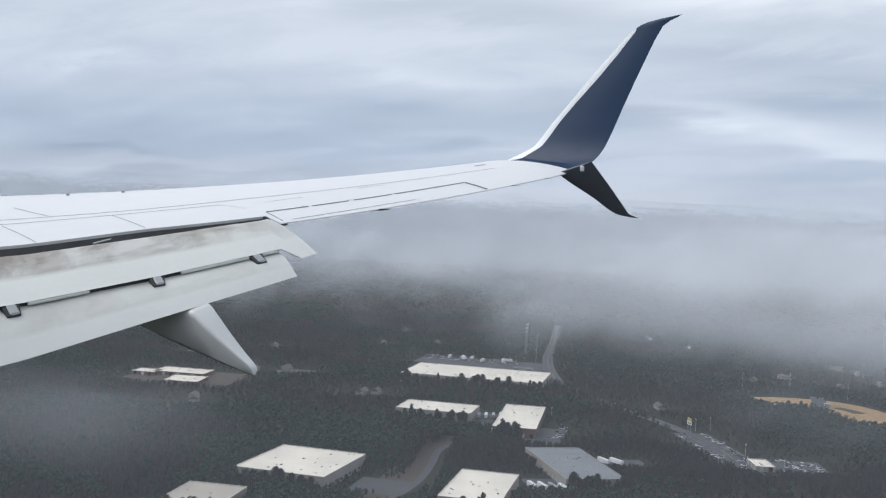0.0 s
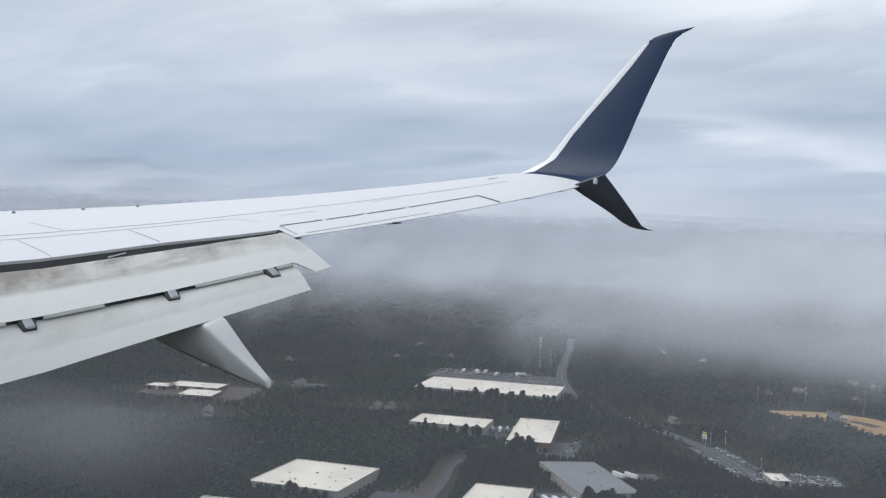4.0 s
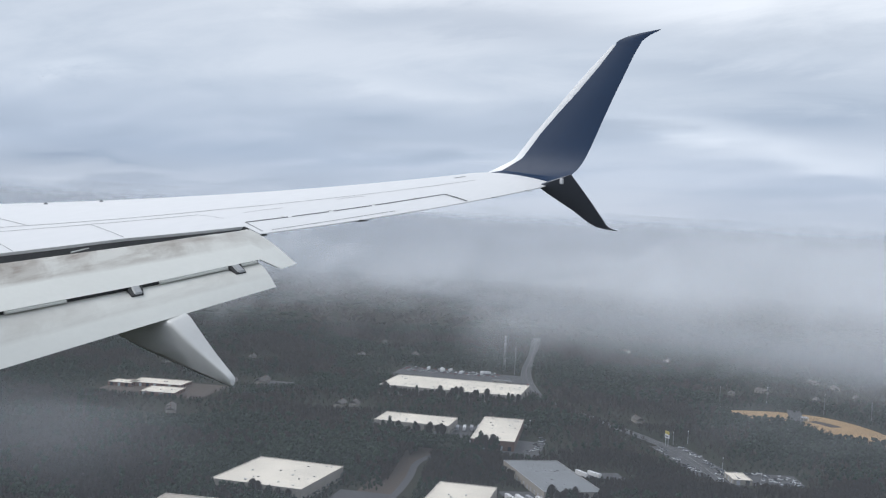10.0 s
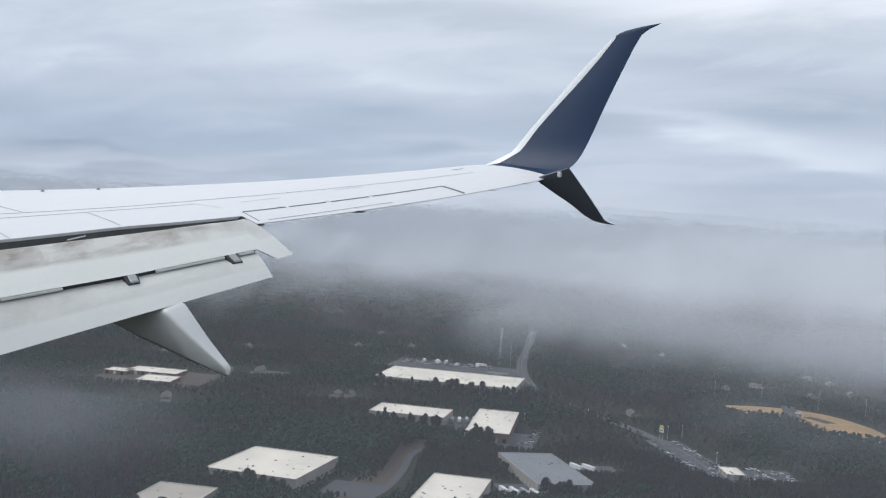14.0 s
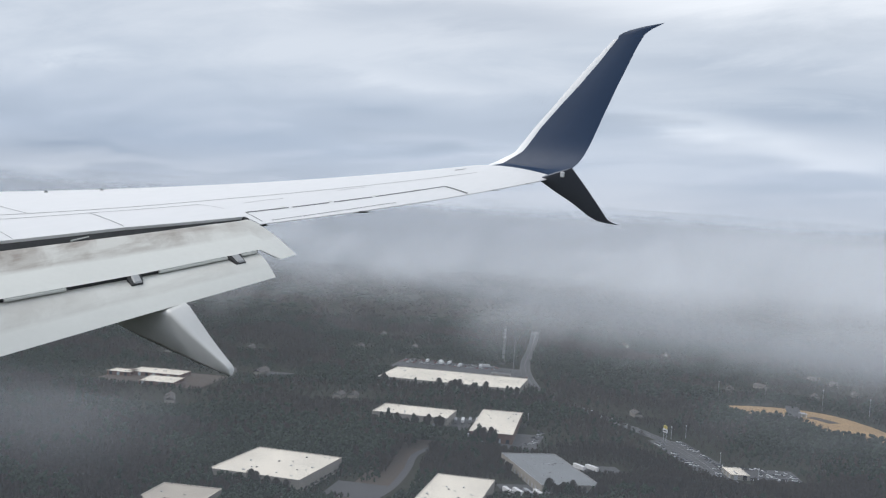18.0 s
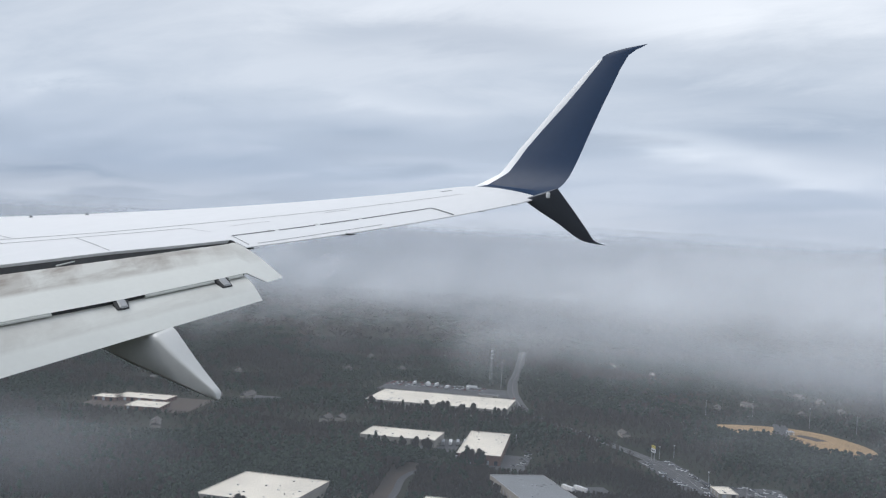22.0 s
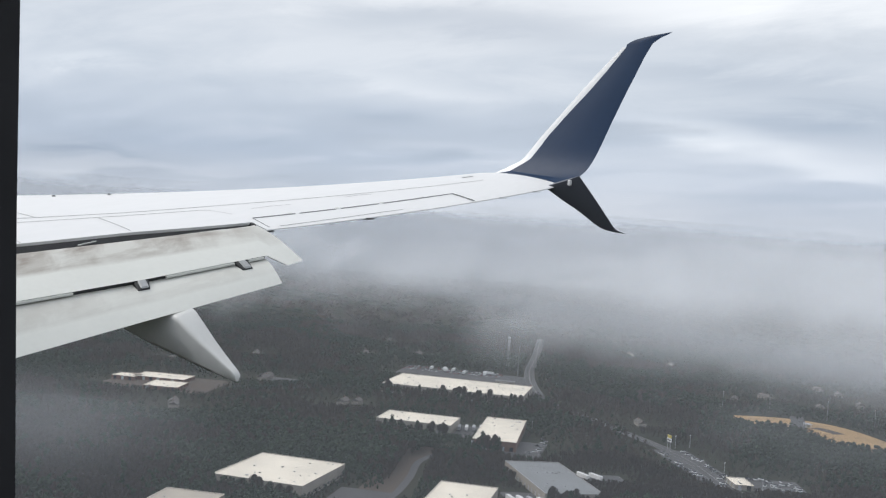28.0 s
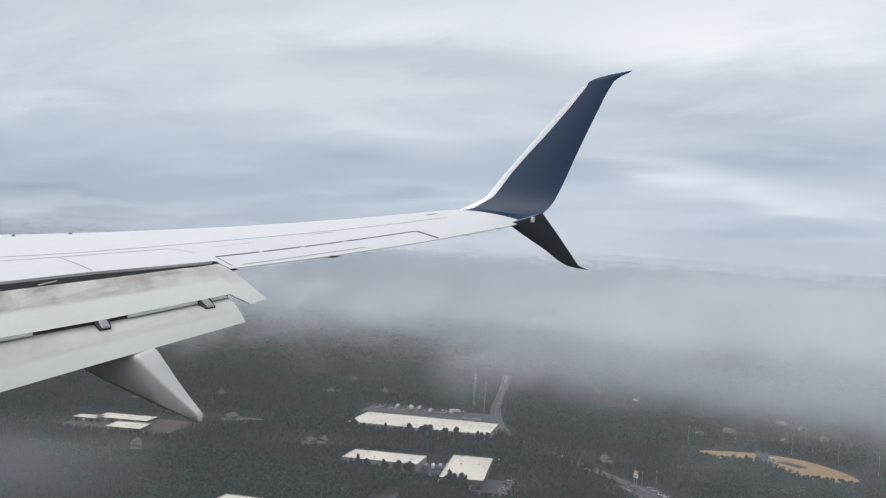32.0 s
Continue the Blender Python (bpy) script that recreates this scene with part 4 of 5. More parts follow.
# ---- houses among the trees ----
def house(x, y, turn, w, d, roof, label):
    h = thing("house", label, "house", pose(x, y, 0, 0, 0, turn), group="scattered houses")
    bm = bmesh.new()
    add_box(bm, -w / 2, -d / 2, -0.3, w / 2, d / 2, 3.4)
    part("wall", bm, M["wall"], h)
    e = 0.5
    v = [(-w / 2 - e, -d / 2 - e, 3.3), (w / 2 + e, -d / 2 - e, 3.3), (w / 2 + e, 0, 6.2), (-w / 2 - e, 0, 6.2), (-w / 2 - e, d / 2 + e, 3.3), (w / 2 + e, d / 2 + e, 3.3)]
    v += [(a, b, c + 0.2) for a, b, c in v]
    part("roof", (v, [(0, 3, 2, 1), (3, 4, 5, 2), (6, 7, 8, 9), (9, 8, 11, 10), (0, 1, 7, 6), (4, 10, 11, 5), (0, 6, 9, 3), (3, 9, 10, 4), (1, 2, 8, 7), (2, 5, 11, 8)]), M[roof], h)
    for k in (-0.3, 0.0, 0.3):
        part("window", box(k * w - 0.6, -d / 2 - 0.04, 1.0, k * w + 0.6, -d / 2 + 0.02, 2.3), M["glass"], h)
        part("window", box(k * w - 0.6, d / 2 - 0.02, 1.0, k * w + 0.6, d / 2 + 0.04, 2.3), M["glass"], h)
    part("chimney", box(w * 0.3 - 0.4, 0.3, 4.0, w * 0.3 + 0.4, 1.1, 7.0), M["brick"], h)
    return h


for i, (x, y, a, rf) in enumerate(HOMES):
    house(x, y, a, 12 + (i % 3) * 3, 8, "shingle", "small house with a dark shingled pitched roof among trees")
# the clearing's ball fields: a pavilion on a paved cross path, worn infields, lamp poles
shed = thing("field_pavilion", "small pale pavilion with a grey roof in the clearing", "pavilion", pose(1176, 303, 0, 0, 0, 30))
for px_ in (-4.5, 4.5):
    for py_ in (-2.6, 2.6):
        part("post", box(px_ - 0.15, py_ - 0.15, -0.2, px_ + 0.15, py_ + 0.15, 3.2), M["vwhite"], shed)
part("counter", box(-3.5, -1.5, -0.2, 3.5, 1.5, 2.6, 0.05), M["wall"], shed)
part("roof", box(-5.4, -3.4, 3.2, 5.4, 3.4, 3.6, 0.05), M["steel"], shed)
tagged(new("worn_path", strip(smooth_line([(1240, 333), (1190, 316), (1140, 304)], 6), 15, 0.13, M["asphalt"], "worn_path")), "dark paved path crossing the tan clearing", "path", kind="structure")
for line in ([(1178, 296), (1173, 284), (1160, 266)], [(1152, 346), (1160, 330), (1172, 322)]):
    tagged(new("infield", strip(smooth_line(line, 5), 15, 0.12, M["clay"], "infield")), "brown bare infield in the tan clearing", "ground", kind="structure")
for x, y in ((1238, 362), (1243, 300), (1196, 402), (1222, 246), (1168, 196)):
    pole(x, y, 22, "light_pole", "tall grey floodlight pole beside the clearing")


# ---- single trees beside the yards ----
def tree_thing(name, label, shape, h, w, mat):
    t = thing(name, label, "tree", group="trees beside the warehouses")
    bm = bmesh.new()
    tube(bm, (0, 0, -0.3), (0.1, 0.05, h * 0.55), 0.3, 0.14, 7)
    part("trunk", bm, M["trunk"], t)
    sv, sf = shape
    part("crown", ([(x * w, y * w, z * h) for x, y, z in sv], [tuple(map(int, f)) for f in sf]), M[mat], t)
    return t


rt = np.random.default_rng(21)
SINGLES = [tree_thing("pine_tree", "tall dark pine beside a warehouse", pine_shape(rt, 44, 0.5), 13.5, 6.5, "pine") for _ in range(3)] + [tree_thing("bare_tree", "leafless grey-brown tree beside a warehouse", bare_shape(rt, 260, 0.28), 13, 8, "bark") for _ in range(3)]
PLACES = []
for kind, x, y, al, ac, h, tn, roof in BUILDINGS[:7]:
    a = radians(GRID + tn)
    for k in range(18 if kind != "long" else 34):
        v = -ac / 2 + ac * (k + rv.uniform(0.1, 0.9)) / (18 if kind != "long" else 34)
        u = -al / 2 - rv.uniform(4, 12)
        PLACES.append((x + math.cos(a) * u - math.sin(a) * v, y + math.sin(a) * u + math.cos(a) * v, 1.0 if kind == "long" else 0.85))
px, py = np.array([p[0] for p in PLACES]), np.array([p[1] for p in PLACES])
okay = clear_of(px, py)
for k, (x, y, big) in enumerate(PLACES):
    if okay[k]:
        i = rv.choice((0, 1, 2, 3, 4, 5, 3, 4, 5))
        s = big * rv.uniform(0.65, 1.3)
        m = pose(x, y, 0, 0, 0, rv.uniform(0, 360)) @ Matrix.Diagonal((s, s, s * rv.uniform(0.85, 1.1), 1))
        put(SINGLES, i, m)


# ---- mist and low cloud ----
# slanting slices through one bank of low cloud: start beyond the eye along the front's normal, run, densest cover, thickness, thin haze
front_n = Vector((math.cos(radians(FRONT_TURN)), -math.sin(radians(FRONT_TURN)), 0))
front_t = Vector((-front_n.y, front_n.x, 0))
near_n = Vector((0.83, 0.56, 0))
near_t = Vector((-0.56, 0.83, 0))
LAYERS = [(190, 120, 0.24, -0.32, 0.14)]  # start, run, densest cover, thickness, thin haze
for k in range(12):
    LAYERS.append((480 + 95 * k + 5 * k * k, 220 + 24 * k, 0.24, 0.0 + 0.085 * k, 0.012 + 0.009 * k))
for k in range(11):
    LAYERS.append((2300 + 135 * k, 110, 0.245, 1.0, 0.235))
for i, (d0, run, cover, bank, haze) in enumerate(LAYERS):
    nu, nv = 120, 12
    vs, fs = [], []
    for a in range(nu + 1):
        for b in range(nv + 1):
            w, h = (a / nu - 0.35) * 9000, b / nv
            if d0 >= 2300:
                # the farthest veils bend round the place
                az = radians(-35 + 150 * a / nu)
                p = Vector((math.cos(az), math.sin(az), 0)) * (d0 + run * h + 60 * noise.noise((az * 9, h * 1.3, i * 3.7)))
            else:
                fn, ft = (near_n, near_t) if i == 0 else (front_n, front_t)
                p = fn * (d0 + run * h + 60 * noise.noise((w * 0.0016, h * 1.3, i * 3.7))) + ft * w
            vs.append((p.x, p.y, 2 + 238 * h))
    for a in range(nu):
        for b in range(nv):
            k = a * (nv + 1) + b
            fs.append((k, k + 1, k + nv + 2, k + nv + 1))
    mist = mist_material("mist", cover, bank, haze, min(56.0, max(0, d0 - 950) * 0.022), (1700.0, 2450.0) if d0 < 2300 else (6000.0, 7000.0))
    tagged(new("mist_layer", mesh_of(vs, fs, mist, "mist_layer", True)), "drifting veil of pale grey low cloud", "cloud", kind="stuff")


# a thin wisp of mist low over the near woodland
vs, fs, runs = [], [], []
for a in range(25):
    for b in range(25):
        u, v = a / 12 - 1, b / 12 - 1
        vs.append((405 + 130 * u, 540 + 120 * v, 52 + 10 * noise.noise((u * 2, v * 2, 5.0)) + 18 * v))
        runs.append((0.4 + 0.6 * math.hypot(u, v), 0, 0))
fs = [(25 * a + b, 25 * a + b + 1, 25 * a + b + 26, 25 * a + b + 25) for a in range(24) for b in range(24)]
me = mesh_of(vs, fs, streamer_material("mist_wisp", 0.24, 0.006, (1.0, 0.3)), "mist_wisp", True)
me.attributes.new("run", "FLOAT_VECTOR", "POINT").data.foreach_set("vector", [c for r in runs for c in r])
tagged(new("mist_wisp", me), "thin grey wisp of mist over woodland", "cloud", kind="stuff")


# ---- airliner: local axes x outboard, y ahead, z up from the window ----
airliner = thing("airliner", "white airliner with extended flaps and navy winglet", "aeroplane", pose(0, 0, HC, -1.854, -0.816, 0.052))
XT = 15.4
ZC = (-0.6433, -0.00738, 0.00683)
INC, TH, TL = 0.085, 0.09, 0.035


def y_te(x):
    return 8.2 + 0.262 * (XT - x)


def chord(x):
    return 1.6 + 0.261 * (XT - x)


def z_te(x):
    return ZC[0] + ZC[1] * x + ZC[2] * x * x


def bulge(u):
    u = min(max(u, 0.0), 1.0)
    return 1 - (1 - u / 0.65) ** 2 if u < 0.65 else math.sqrt(max(0.0, 1 - ((u - 0.65) / 0.35) ** 2))


def top(x, u, lift=0.0):
    return (x, y_te(x) + u * chord(x), z_te(x) + chord(x) * (INC * u + TH * bulge(u)) + lift)


def under(x, u):
    return (x, y_te(x) + u * chord(x), z_te(x) + chord(x) * (INC * u - TL * bulge(u)) - 0.012)


def u_spoiler(x):
    return float(np.interp(x, (0, 7.34, 8.75, 10.31), (0.03, 0.046, 0.085, 0.089)))


def wing_half(x0, x1, steps, u0, u_low):
    rings = []
    for i in range(steps + 1):
        x = x0 + (x1 - x0) * i / steps
        a = u0(x)
        us = [a + (1 - a) * (1 - math.cos(math.pi * k / 26)) / 2 for k in range(27)]
        ring = [top(x, u) for u in us]
        lo = [1 - (1 - u_low) * (1 - math.cos(math.pi * k / 16)) / 2 for k in range(1, 17)]
        ring += [under(x, u) for u in lo]
        if u_low > 0.1:
            p = top(x, a)
            ring.append((p[0], p[1] + 0.02, p[2] - 0.035))
        rings.append(ring)
    return loft(rings)


TIP_U, TIP_X = (0.0, 0.1, 0.43, 0.75, 1.0), (15.60, 15.585, 15.50, 15.40, 15.33)


def tip_edge(u):
    """Where the white skin ends and the navy sweep begins; the skin curls up slightly there."""
    x = float(np.interp(u, TIP_U, TIP_X))
    return x, 0.3 * max(0.0, x - 15.3) ** 2


def wing_tip(x0, steps):
    rings = []
    for i in range(steps + 1):
        f = i / steps
        ring = []
        for side in (top, under):
            for k in range(27 if side is top else 16):
                u = (1 - math.cos(math.pi * k / 26)) / 2 if side is top else 1 - (1 - math.cos(math.pi * (k + 1) / 16)) / 2
                x = x0 + (tip_edge(u)[0] - x0) * f
                p = side(x, u)
                ring.append((p[0], p[1], p[2] + 0.3 * max(0.0, x - 15.3) ** 2))
        rings.append(ring)
    return loft(rings)


def smooth_part(name, vf, mat, parent, label="", angle=40):
    ob = part(name, vf, mat, parent, label)
    bm = bmesh.new()
    bm.from_mesh(ob.data)
    bmesh.ops.recalc_face_normals(bm, faces=bm.faces)
    for f in bm.faces:
        f.smooth = True
    for e in bm.edges:
        if len(e.link_faces) == 2 and e.calc_face_angle(0) > radians(angle):
            e.smooth = False
    bm.to_mesh(ob.data)
    bm.free()
    return ob


wing = smooth_part("wing", wing_half(0.16, 10.34, 40, u_spoiler, 0.26), M["white"], airliner, "white upper wing skin with fine panel joints")
tip_panel = smooth_part("wing", wing_tip(10.34, 28), M["white"], airliner, "white outer wing panel with aileron")


def seam(points, width, parent, mat="seam", name="seam", lift=0.003):
    """A narrow joint line that lies on the upper skin; points are (x, share of chord)."""
    pts = []
    for (xa, ua), (xb, ub) in zip(points, points[1:]):
        n = max(2, int(abs(xb - xa) / 0.2) + int(abs(ub - ua) / 0.05))
        pts += [(xa + (xb - xa) * k / n, ua + (ub - ua) * k / n) for k in range(n)]
    pts.append(points[-1])
    P = [Vector(top(x, u, lift)) for x, u in pts]
    vs, fs = [], []
    for i, p in enumerate(P):
        d = (P[min(i + 1, len(P) - 1)] - P[max(i - 1, 0)]).normalized()
        s = d.cross(Vector((0, 0, 1))).normalized() * width * (0.36 if mat == "seam" else 0.5)
        x, u = pts[i]
        for q in (p - s, p + s):
            uu = (q.y - y_te(q.x)) / chord(q.x)
            vs.append(top(q.x, max(uu, 0.0), lift))
    for i in range(len(P) - 1):
        fs.append((2 * i, 2 * i + 1, 2 * i + 3, 2 * i + 2)[::-1])
    return part(name, (vs, fs), M[mat], parent)


seam([(2.0, 0.18), (7.8, 0.271), (9.13, 0.295), (10.34, 0.329)], 0.013, wing)
seam([(10.34, 0.329), (10.67, 0.338), (12.4, 0.372), (14.79, 0.413)], 0.013, tip_panel)
seam([(2.0, 0.14), (7.71, 0.226), (8.7, 0.25), (10.12, 0.278)], 0.011, wing)
seam([(10.12, 0.278), (10.2, 0.25), (10.3, 0.2)], 0.008, wing)
seam([(8.72, 0.246), (8.76, 0.155), (8.78, 0.095)], 0.014, wing)
seam([(7.42, 0.21), (7.45, 0.10), (7.45, 0.053)], 0.011, wing)
seam([(7.96, 0.42), (8.0, 0.351), (8.07, 0.284)], 0.014, wing)
seam([(6.1, 0.19), (6.1, 0.05)], 0.011, wing)
AIL = [(10.45, 0.132), (11.3, 0.143), (12.5, 0.161), (13.77, 0.183)]
for x0, x1 in ((10.45, 11.08), (11.14, 11.72), (11.8, 12.44), (12.5, 13.77)):
    stops = [x0, (x0 + x1) / 2, x1]
    seam([(x, float(np.interp(x, [p[0] for p in AIL], [p[1] for p in AIL]))) for x in stops], 0.028, tip_panel, "covewall")
seam([(13.77, 0.183), (13.83, 0.012)], 0.05, tip_panel, "covewall")
seam([(10.44, 0.132), (10.42, 0.02)], 0.02, tip_panel)
seam([(10.56, 0.022), (11.29, 0.031), (12.23, 0.041), (12.57, 0.041)], 0.013, tip_panel)
seam([(10.70, 0.255), (11.0, 0.27), (11.3, 0.275)], 0.008, tip_panel)
seam([(12.25, 0.33), (12.5, 0.345), (12.7, 0.34)], 0.010, tip_panel)
# short, wide dark mark on the upper skin near the tip
seam([(14.70, 0.585), (14.92, 0.60)], 0.05, tip_panel, "seam", "leading_edge_gap")
for k in range(4):
    x = 11.0 + 0.74 * k
    u = float(np.interp(x, [a[0] for a in AIL], [a[1] for a in AIL]))
    seam([(x, u + 0.012), (x + 0.05, u + 0.012)], 0.03, tip_panel, "grey", "hinge_cover", 0.006)
for x, u in ((9.02, 0.66), (9.72, 0.685), (8.2, 0.64)):
    bm = bmesh.new()
    p = Vector(top(x, u))
    bmesh.ops.create_cone(bm, cap_ends=True, segments=8, radius1=0.03, radius2=0.015, depth=0.03, matrix=Matrix.Translation(p + Vector((0, 0, 0.008))))
    part("vortex_stub", bm, M["seam"], wing)

# shade of the cove under the spoilers, put in as a dark grey sheet
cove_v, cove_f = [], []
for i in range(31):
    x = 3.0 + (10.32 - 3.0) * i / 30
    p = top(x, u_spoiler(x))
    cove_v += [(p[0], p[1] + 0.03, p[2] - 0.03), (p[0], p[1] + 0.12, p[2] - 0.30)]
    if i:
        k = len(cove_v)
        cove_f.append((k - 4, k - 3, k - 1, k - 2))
part("flap_cove", (cove_v, cove_f), M["covewall"], airliner, "dark grey sheet as cove shade under the spoilers")
# opening at the flap bay's end, its shade put in as near-black faces
p0, p1 = Vector(top(10.31, 0.09)), Vector(top(10.40, -0.0))
part("bay_end_seal", ([p0 + Vector((0, 0.02, 0.004)), p1 + Vector((0.03, 0.0, 0.004)), p1 + Vector((0.03, -0.03, -0.03)), p0 + Vector((0.0, -0.07, -0.075)), p0 + Vector((0, 0.05, -0.12)), p1 + Vector((0.03, 0.02, -0.035))],
                      [(3, 2, 1, 0), (0, 1, 5, 4), (3, 4, 5, 2), (0, 4, 3), (1, 2, 5)]), M["cove"], airliner, "near-black faces as opening shade at the flap bay end")

# ---- flaps ----
A_LINE = ((3.0, 11.25, -0.76), (7.21, 10.30, -0.372), (8.74, 9.94, -0.155), (10.02, 9.61, 0.035))
B_LINE = ((3.0, 10.25, -1.285), (6.66, 9.49, -0.815), (8.11, 9.21, -0.582), (9.67, 8.90, -0.295))
C_LINE = ((3.0, 9.65, -1.95), (6.35, 9.02, -1.31), (7.77, 8.80, -0.99), (9.55, 8.53, -0.60))


def along(line, s):
    """A point at share s of a line's stretch."""
    return Vector([float(np.interp(s, np.linspace(0, 1, len(line)), [p[k] for p in line])) for k in range(3)])


def blade(front, rear, steps, thick, arch, nose, ends=()):
    """A flap: an arched upper skin from the front line to the rear line, a rounded nose and a thinner lower skin."""
    rings, runs = [], []
    pairs = [(along(front, i / steps), along(rear, i / steps)) for i in range(steps + 1)] + [(Vector(p), Vector(q)) for p, q in ends]
    for a, b in pairs:
        n = (b - a).cross(Vector((1, 0, 0.1))).normalized()
        if n.z < 0:
            n = -n
        ring = []
        for k in range(13):
            v = k / 12
            ring.append(a.lerp(b, v) + n * arch * math.sin(math.pi * v ** 0.8))
            runs.append((a.x, v, 0))
        for k in range(11, 0, -1):
            v = k / 12
            ring.append(a.lerp(b, v) - n * thick * (1 - v) ** 0.7 * min(1.0, v * 8))
            runs.append((a.x, v, 0))
        ring.append(a - (b - a).normalized() * nose - n * thick * 0.45)
        runs.append((a.x, 0, 0))
        rings.append(ring)
    return loft(rings), runs


def flap(name, vf_runs, mat, label):
    (vs, fs), runs = vf_runs
    ob = smooth_part(name, (vs, fs), mat, airliner, label)
    at = ob.data.attributes.new("run", "FLOAT_VECTOR", "POINT")
    at.data.foreach_set("vector", [c for r in runs for c in r])
    return ob


e0, em, tipp = Vector((10.152, 9.575, 0.061)), Vector((10.146, 9.147, -0.144)), Vector((10.128, 8.731, -0.343))
tipq = Vector((9.80, 8.685, -0.40))
END = ((A_LINE[-1], tuple(tipq)), (tuple(e0), tuple(tipp)))
main_flap = flap("main_flap", blade(A_LINE, B_LINE, 30, 0.16, 0.045, 0.08, END), M["flap"], "grey flap panel stained with brown soot")
B2 = tuple((x + 0.0, y + 0.03, z - 0.04) for x, y, z in B_LINE)
aft_flap = flap("aft_flap", blade(B2, C_LINE, 30, 0.09, 0.028, 0.05), M["aft"], "pale grey aft flap segment with clean paint")
# near-black strip inside the slot between the flaps, in place of its shade
slot_v, slot_f = [], []
for i in range(31):
    b = along(B_LINE, i / 30)
    slot_v += [(b.x, b.y + 0.03, b.z - 0.006), (b.x, b.y + 0.05, b.z - 0.11)]
    if i:
        k = len(slot_v)
        slot_f.append((k - 4, k - 3, k - 1, k - 2))
part("flap_slot", (slot_v, slot_f), M["cove"], airliner, "near-black strip as shade in the slot between flap segments")
# pale lips along parts of the flap's rear edge, and bright links inside the cove
for s0, s1 in ((0.02, 0.3), (0.335, 0.48), (0.72, 0.905), (0.945, 0.99)):
    lv, lf = [], []
    for i in range(13):
        p = along(B_LINE, s0 + (s1 - s0) * i / 12)
        lv += [(p.x, p.y + 0.012, p.z - 0.004), (p.x, p.y - 0.012, p.z - 0.014), (p.x, p.y - 0.008, p.z - 0.034), (p.x, p.y + 0.016, p.z - 0.024)]
    lf = [f for k in range(12) for f in [(4 * k + j, 4 * k + (j + 1) % 4, 4 * k + 4 + (j + 1) % 4, 4 * k + 4 + j) for j in range(4)]]
    part("flap_lip", (lv, lf), M["grey"], airliner)
for x0, x1 in ((8.1, 8.32), (9.35, 9.95)):
    bm = bmesh.new()
    a_, b_ = Vector(top(x0, u_spoiler(x0))), Vector(top(x1, u_spoiler(x1)))
    tube(bm, a_ + Vector((0, -0.01, -0.085)), b_ + Vector((0, -0.01, -0.06)), 0.011, 0.008, 6)
    part("cove_link", bm, M["grey"], airliner)
for s in (0.318, 0.655, 0.925):
    b, c = along(B_LINE, s), along(C_LINE, s)
    way = (c - b).normalized()
    sideways = Vector((1, -0.2, 0.15)).normalized()
    n = way.cross(sideways).normalized()
    n = n if n.z > 0 else -n
    m4 = Matrix.Translation(b + way * 0.085 - n * 0.012) @ Matrix((sideways, way, n)).transposed().to_4x4()
    # a notch with dark cheeks, leaning outboard, and a worn grey link in it
    bm = box(-0.085, -0.07, -0.06, 0.09, 0.075, 0.016, 0.008)
    for v in bm.verts:
        v.co.x += 0.35 * (v.co.y + 0.07)
        v.co.x *= 0.8 if v.co.y > 0 else 1.0
    bm.transform(m4)
    hinge = part("hinge_bracket", bm, M["cove"], airliner, "dark hinge notch in the flap gap")
    bm = box(-0.045, -0.08, -0.02, 0.055, 0.062, 0.032, 0.015)
    for v in bm.verts:
        v.co.x += 0.35 * (v.co.y + 0.07)
    bm.transform(m4)
    part("link", bm, M["bracket"], hinge, "worn grey hinge link")

# ---- flap track fairing ----
# distance ahead, top, keel, inboard and outboard edge, rounding of the inboard shoulder
STATIONS = ((9.95, -0.90, -1.02, 8.17, 8.25, 0.02), (9.7, -0.90, -1.12, 8.1, 8.31, 0.04), (9.2, -0.92, -1.262, 8.07, 8.345, 0.06), (8.9, -0.93, -1.332, 8.07, 8.35, 0.06), (8.76, -0.922, -1.364, 8.07, 8.35, 0.06),
            (8.71, -0.922, -1.378, 8.072, 8.348, 0.06), (8.65, -0.945, -1.39, 8.075, 8.346, 0.055), (8.5, -1.06, -1.428, 8.09, 8.338, 0.05), (8.36, -1.168, -1.464, 8.11, 8.33, 0.035), (8.2, -1.28, -1.502, 8.14, 8.32, 0.025), (8.08, -1.365, -1.53, 8.16, 8.312, 0.018),
            (7.97, -1.44, -1.556, 8.18, 8.3, 0.012), (7.935, -1.468, -1.56, 8.185, 8.29, 0.01), (7.915, -1.498, -1.556, 8.2, 8.27, 0.008))


def canoe():
    """Flat-topped, with a rounded inboard shoulder and slab sides that draw in to a blunt keel."""
    rings = []
    for y, zt, zb, xi, xo, r in STATIONS:
        xk = xi + 0.42 * (xo - xi)
        hk = zt - zb
        lift = 0.06 * min(1.0, max(0.0, (y - 8.15) / 0.55))
        ring = [(xo - 0.02, zt + lift), (xi + r + 0.01, zt + 0.1 * lift)]
        ring += [(xi + r * (1 - math.sin(a)), zt - r * (1 - math.cos(a))) for a in (0.4, 0.8, 1.2, 1.571)]
        ring += [(xi, zt - r - 0.015), (xi + 0.06 * (xk - xi), zt - r - 0.4 * (hk - r)), (xi + 0.4 * (xk - xi), zb + 0.12 * hk), (xk - 0.025, zb + 0.01), (xk, zb), (xk + 0.035, zb + 0.01)]
        ring += [(xo - 0.3 * (xo - xk), zb + 0.2 * hk), (xo - 0.01, zt - 0.35 * hk), (xo, zt + lift - 0.02)]
        rings.append([(x, y, z) for x, z in ring])
    return loft(rings)


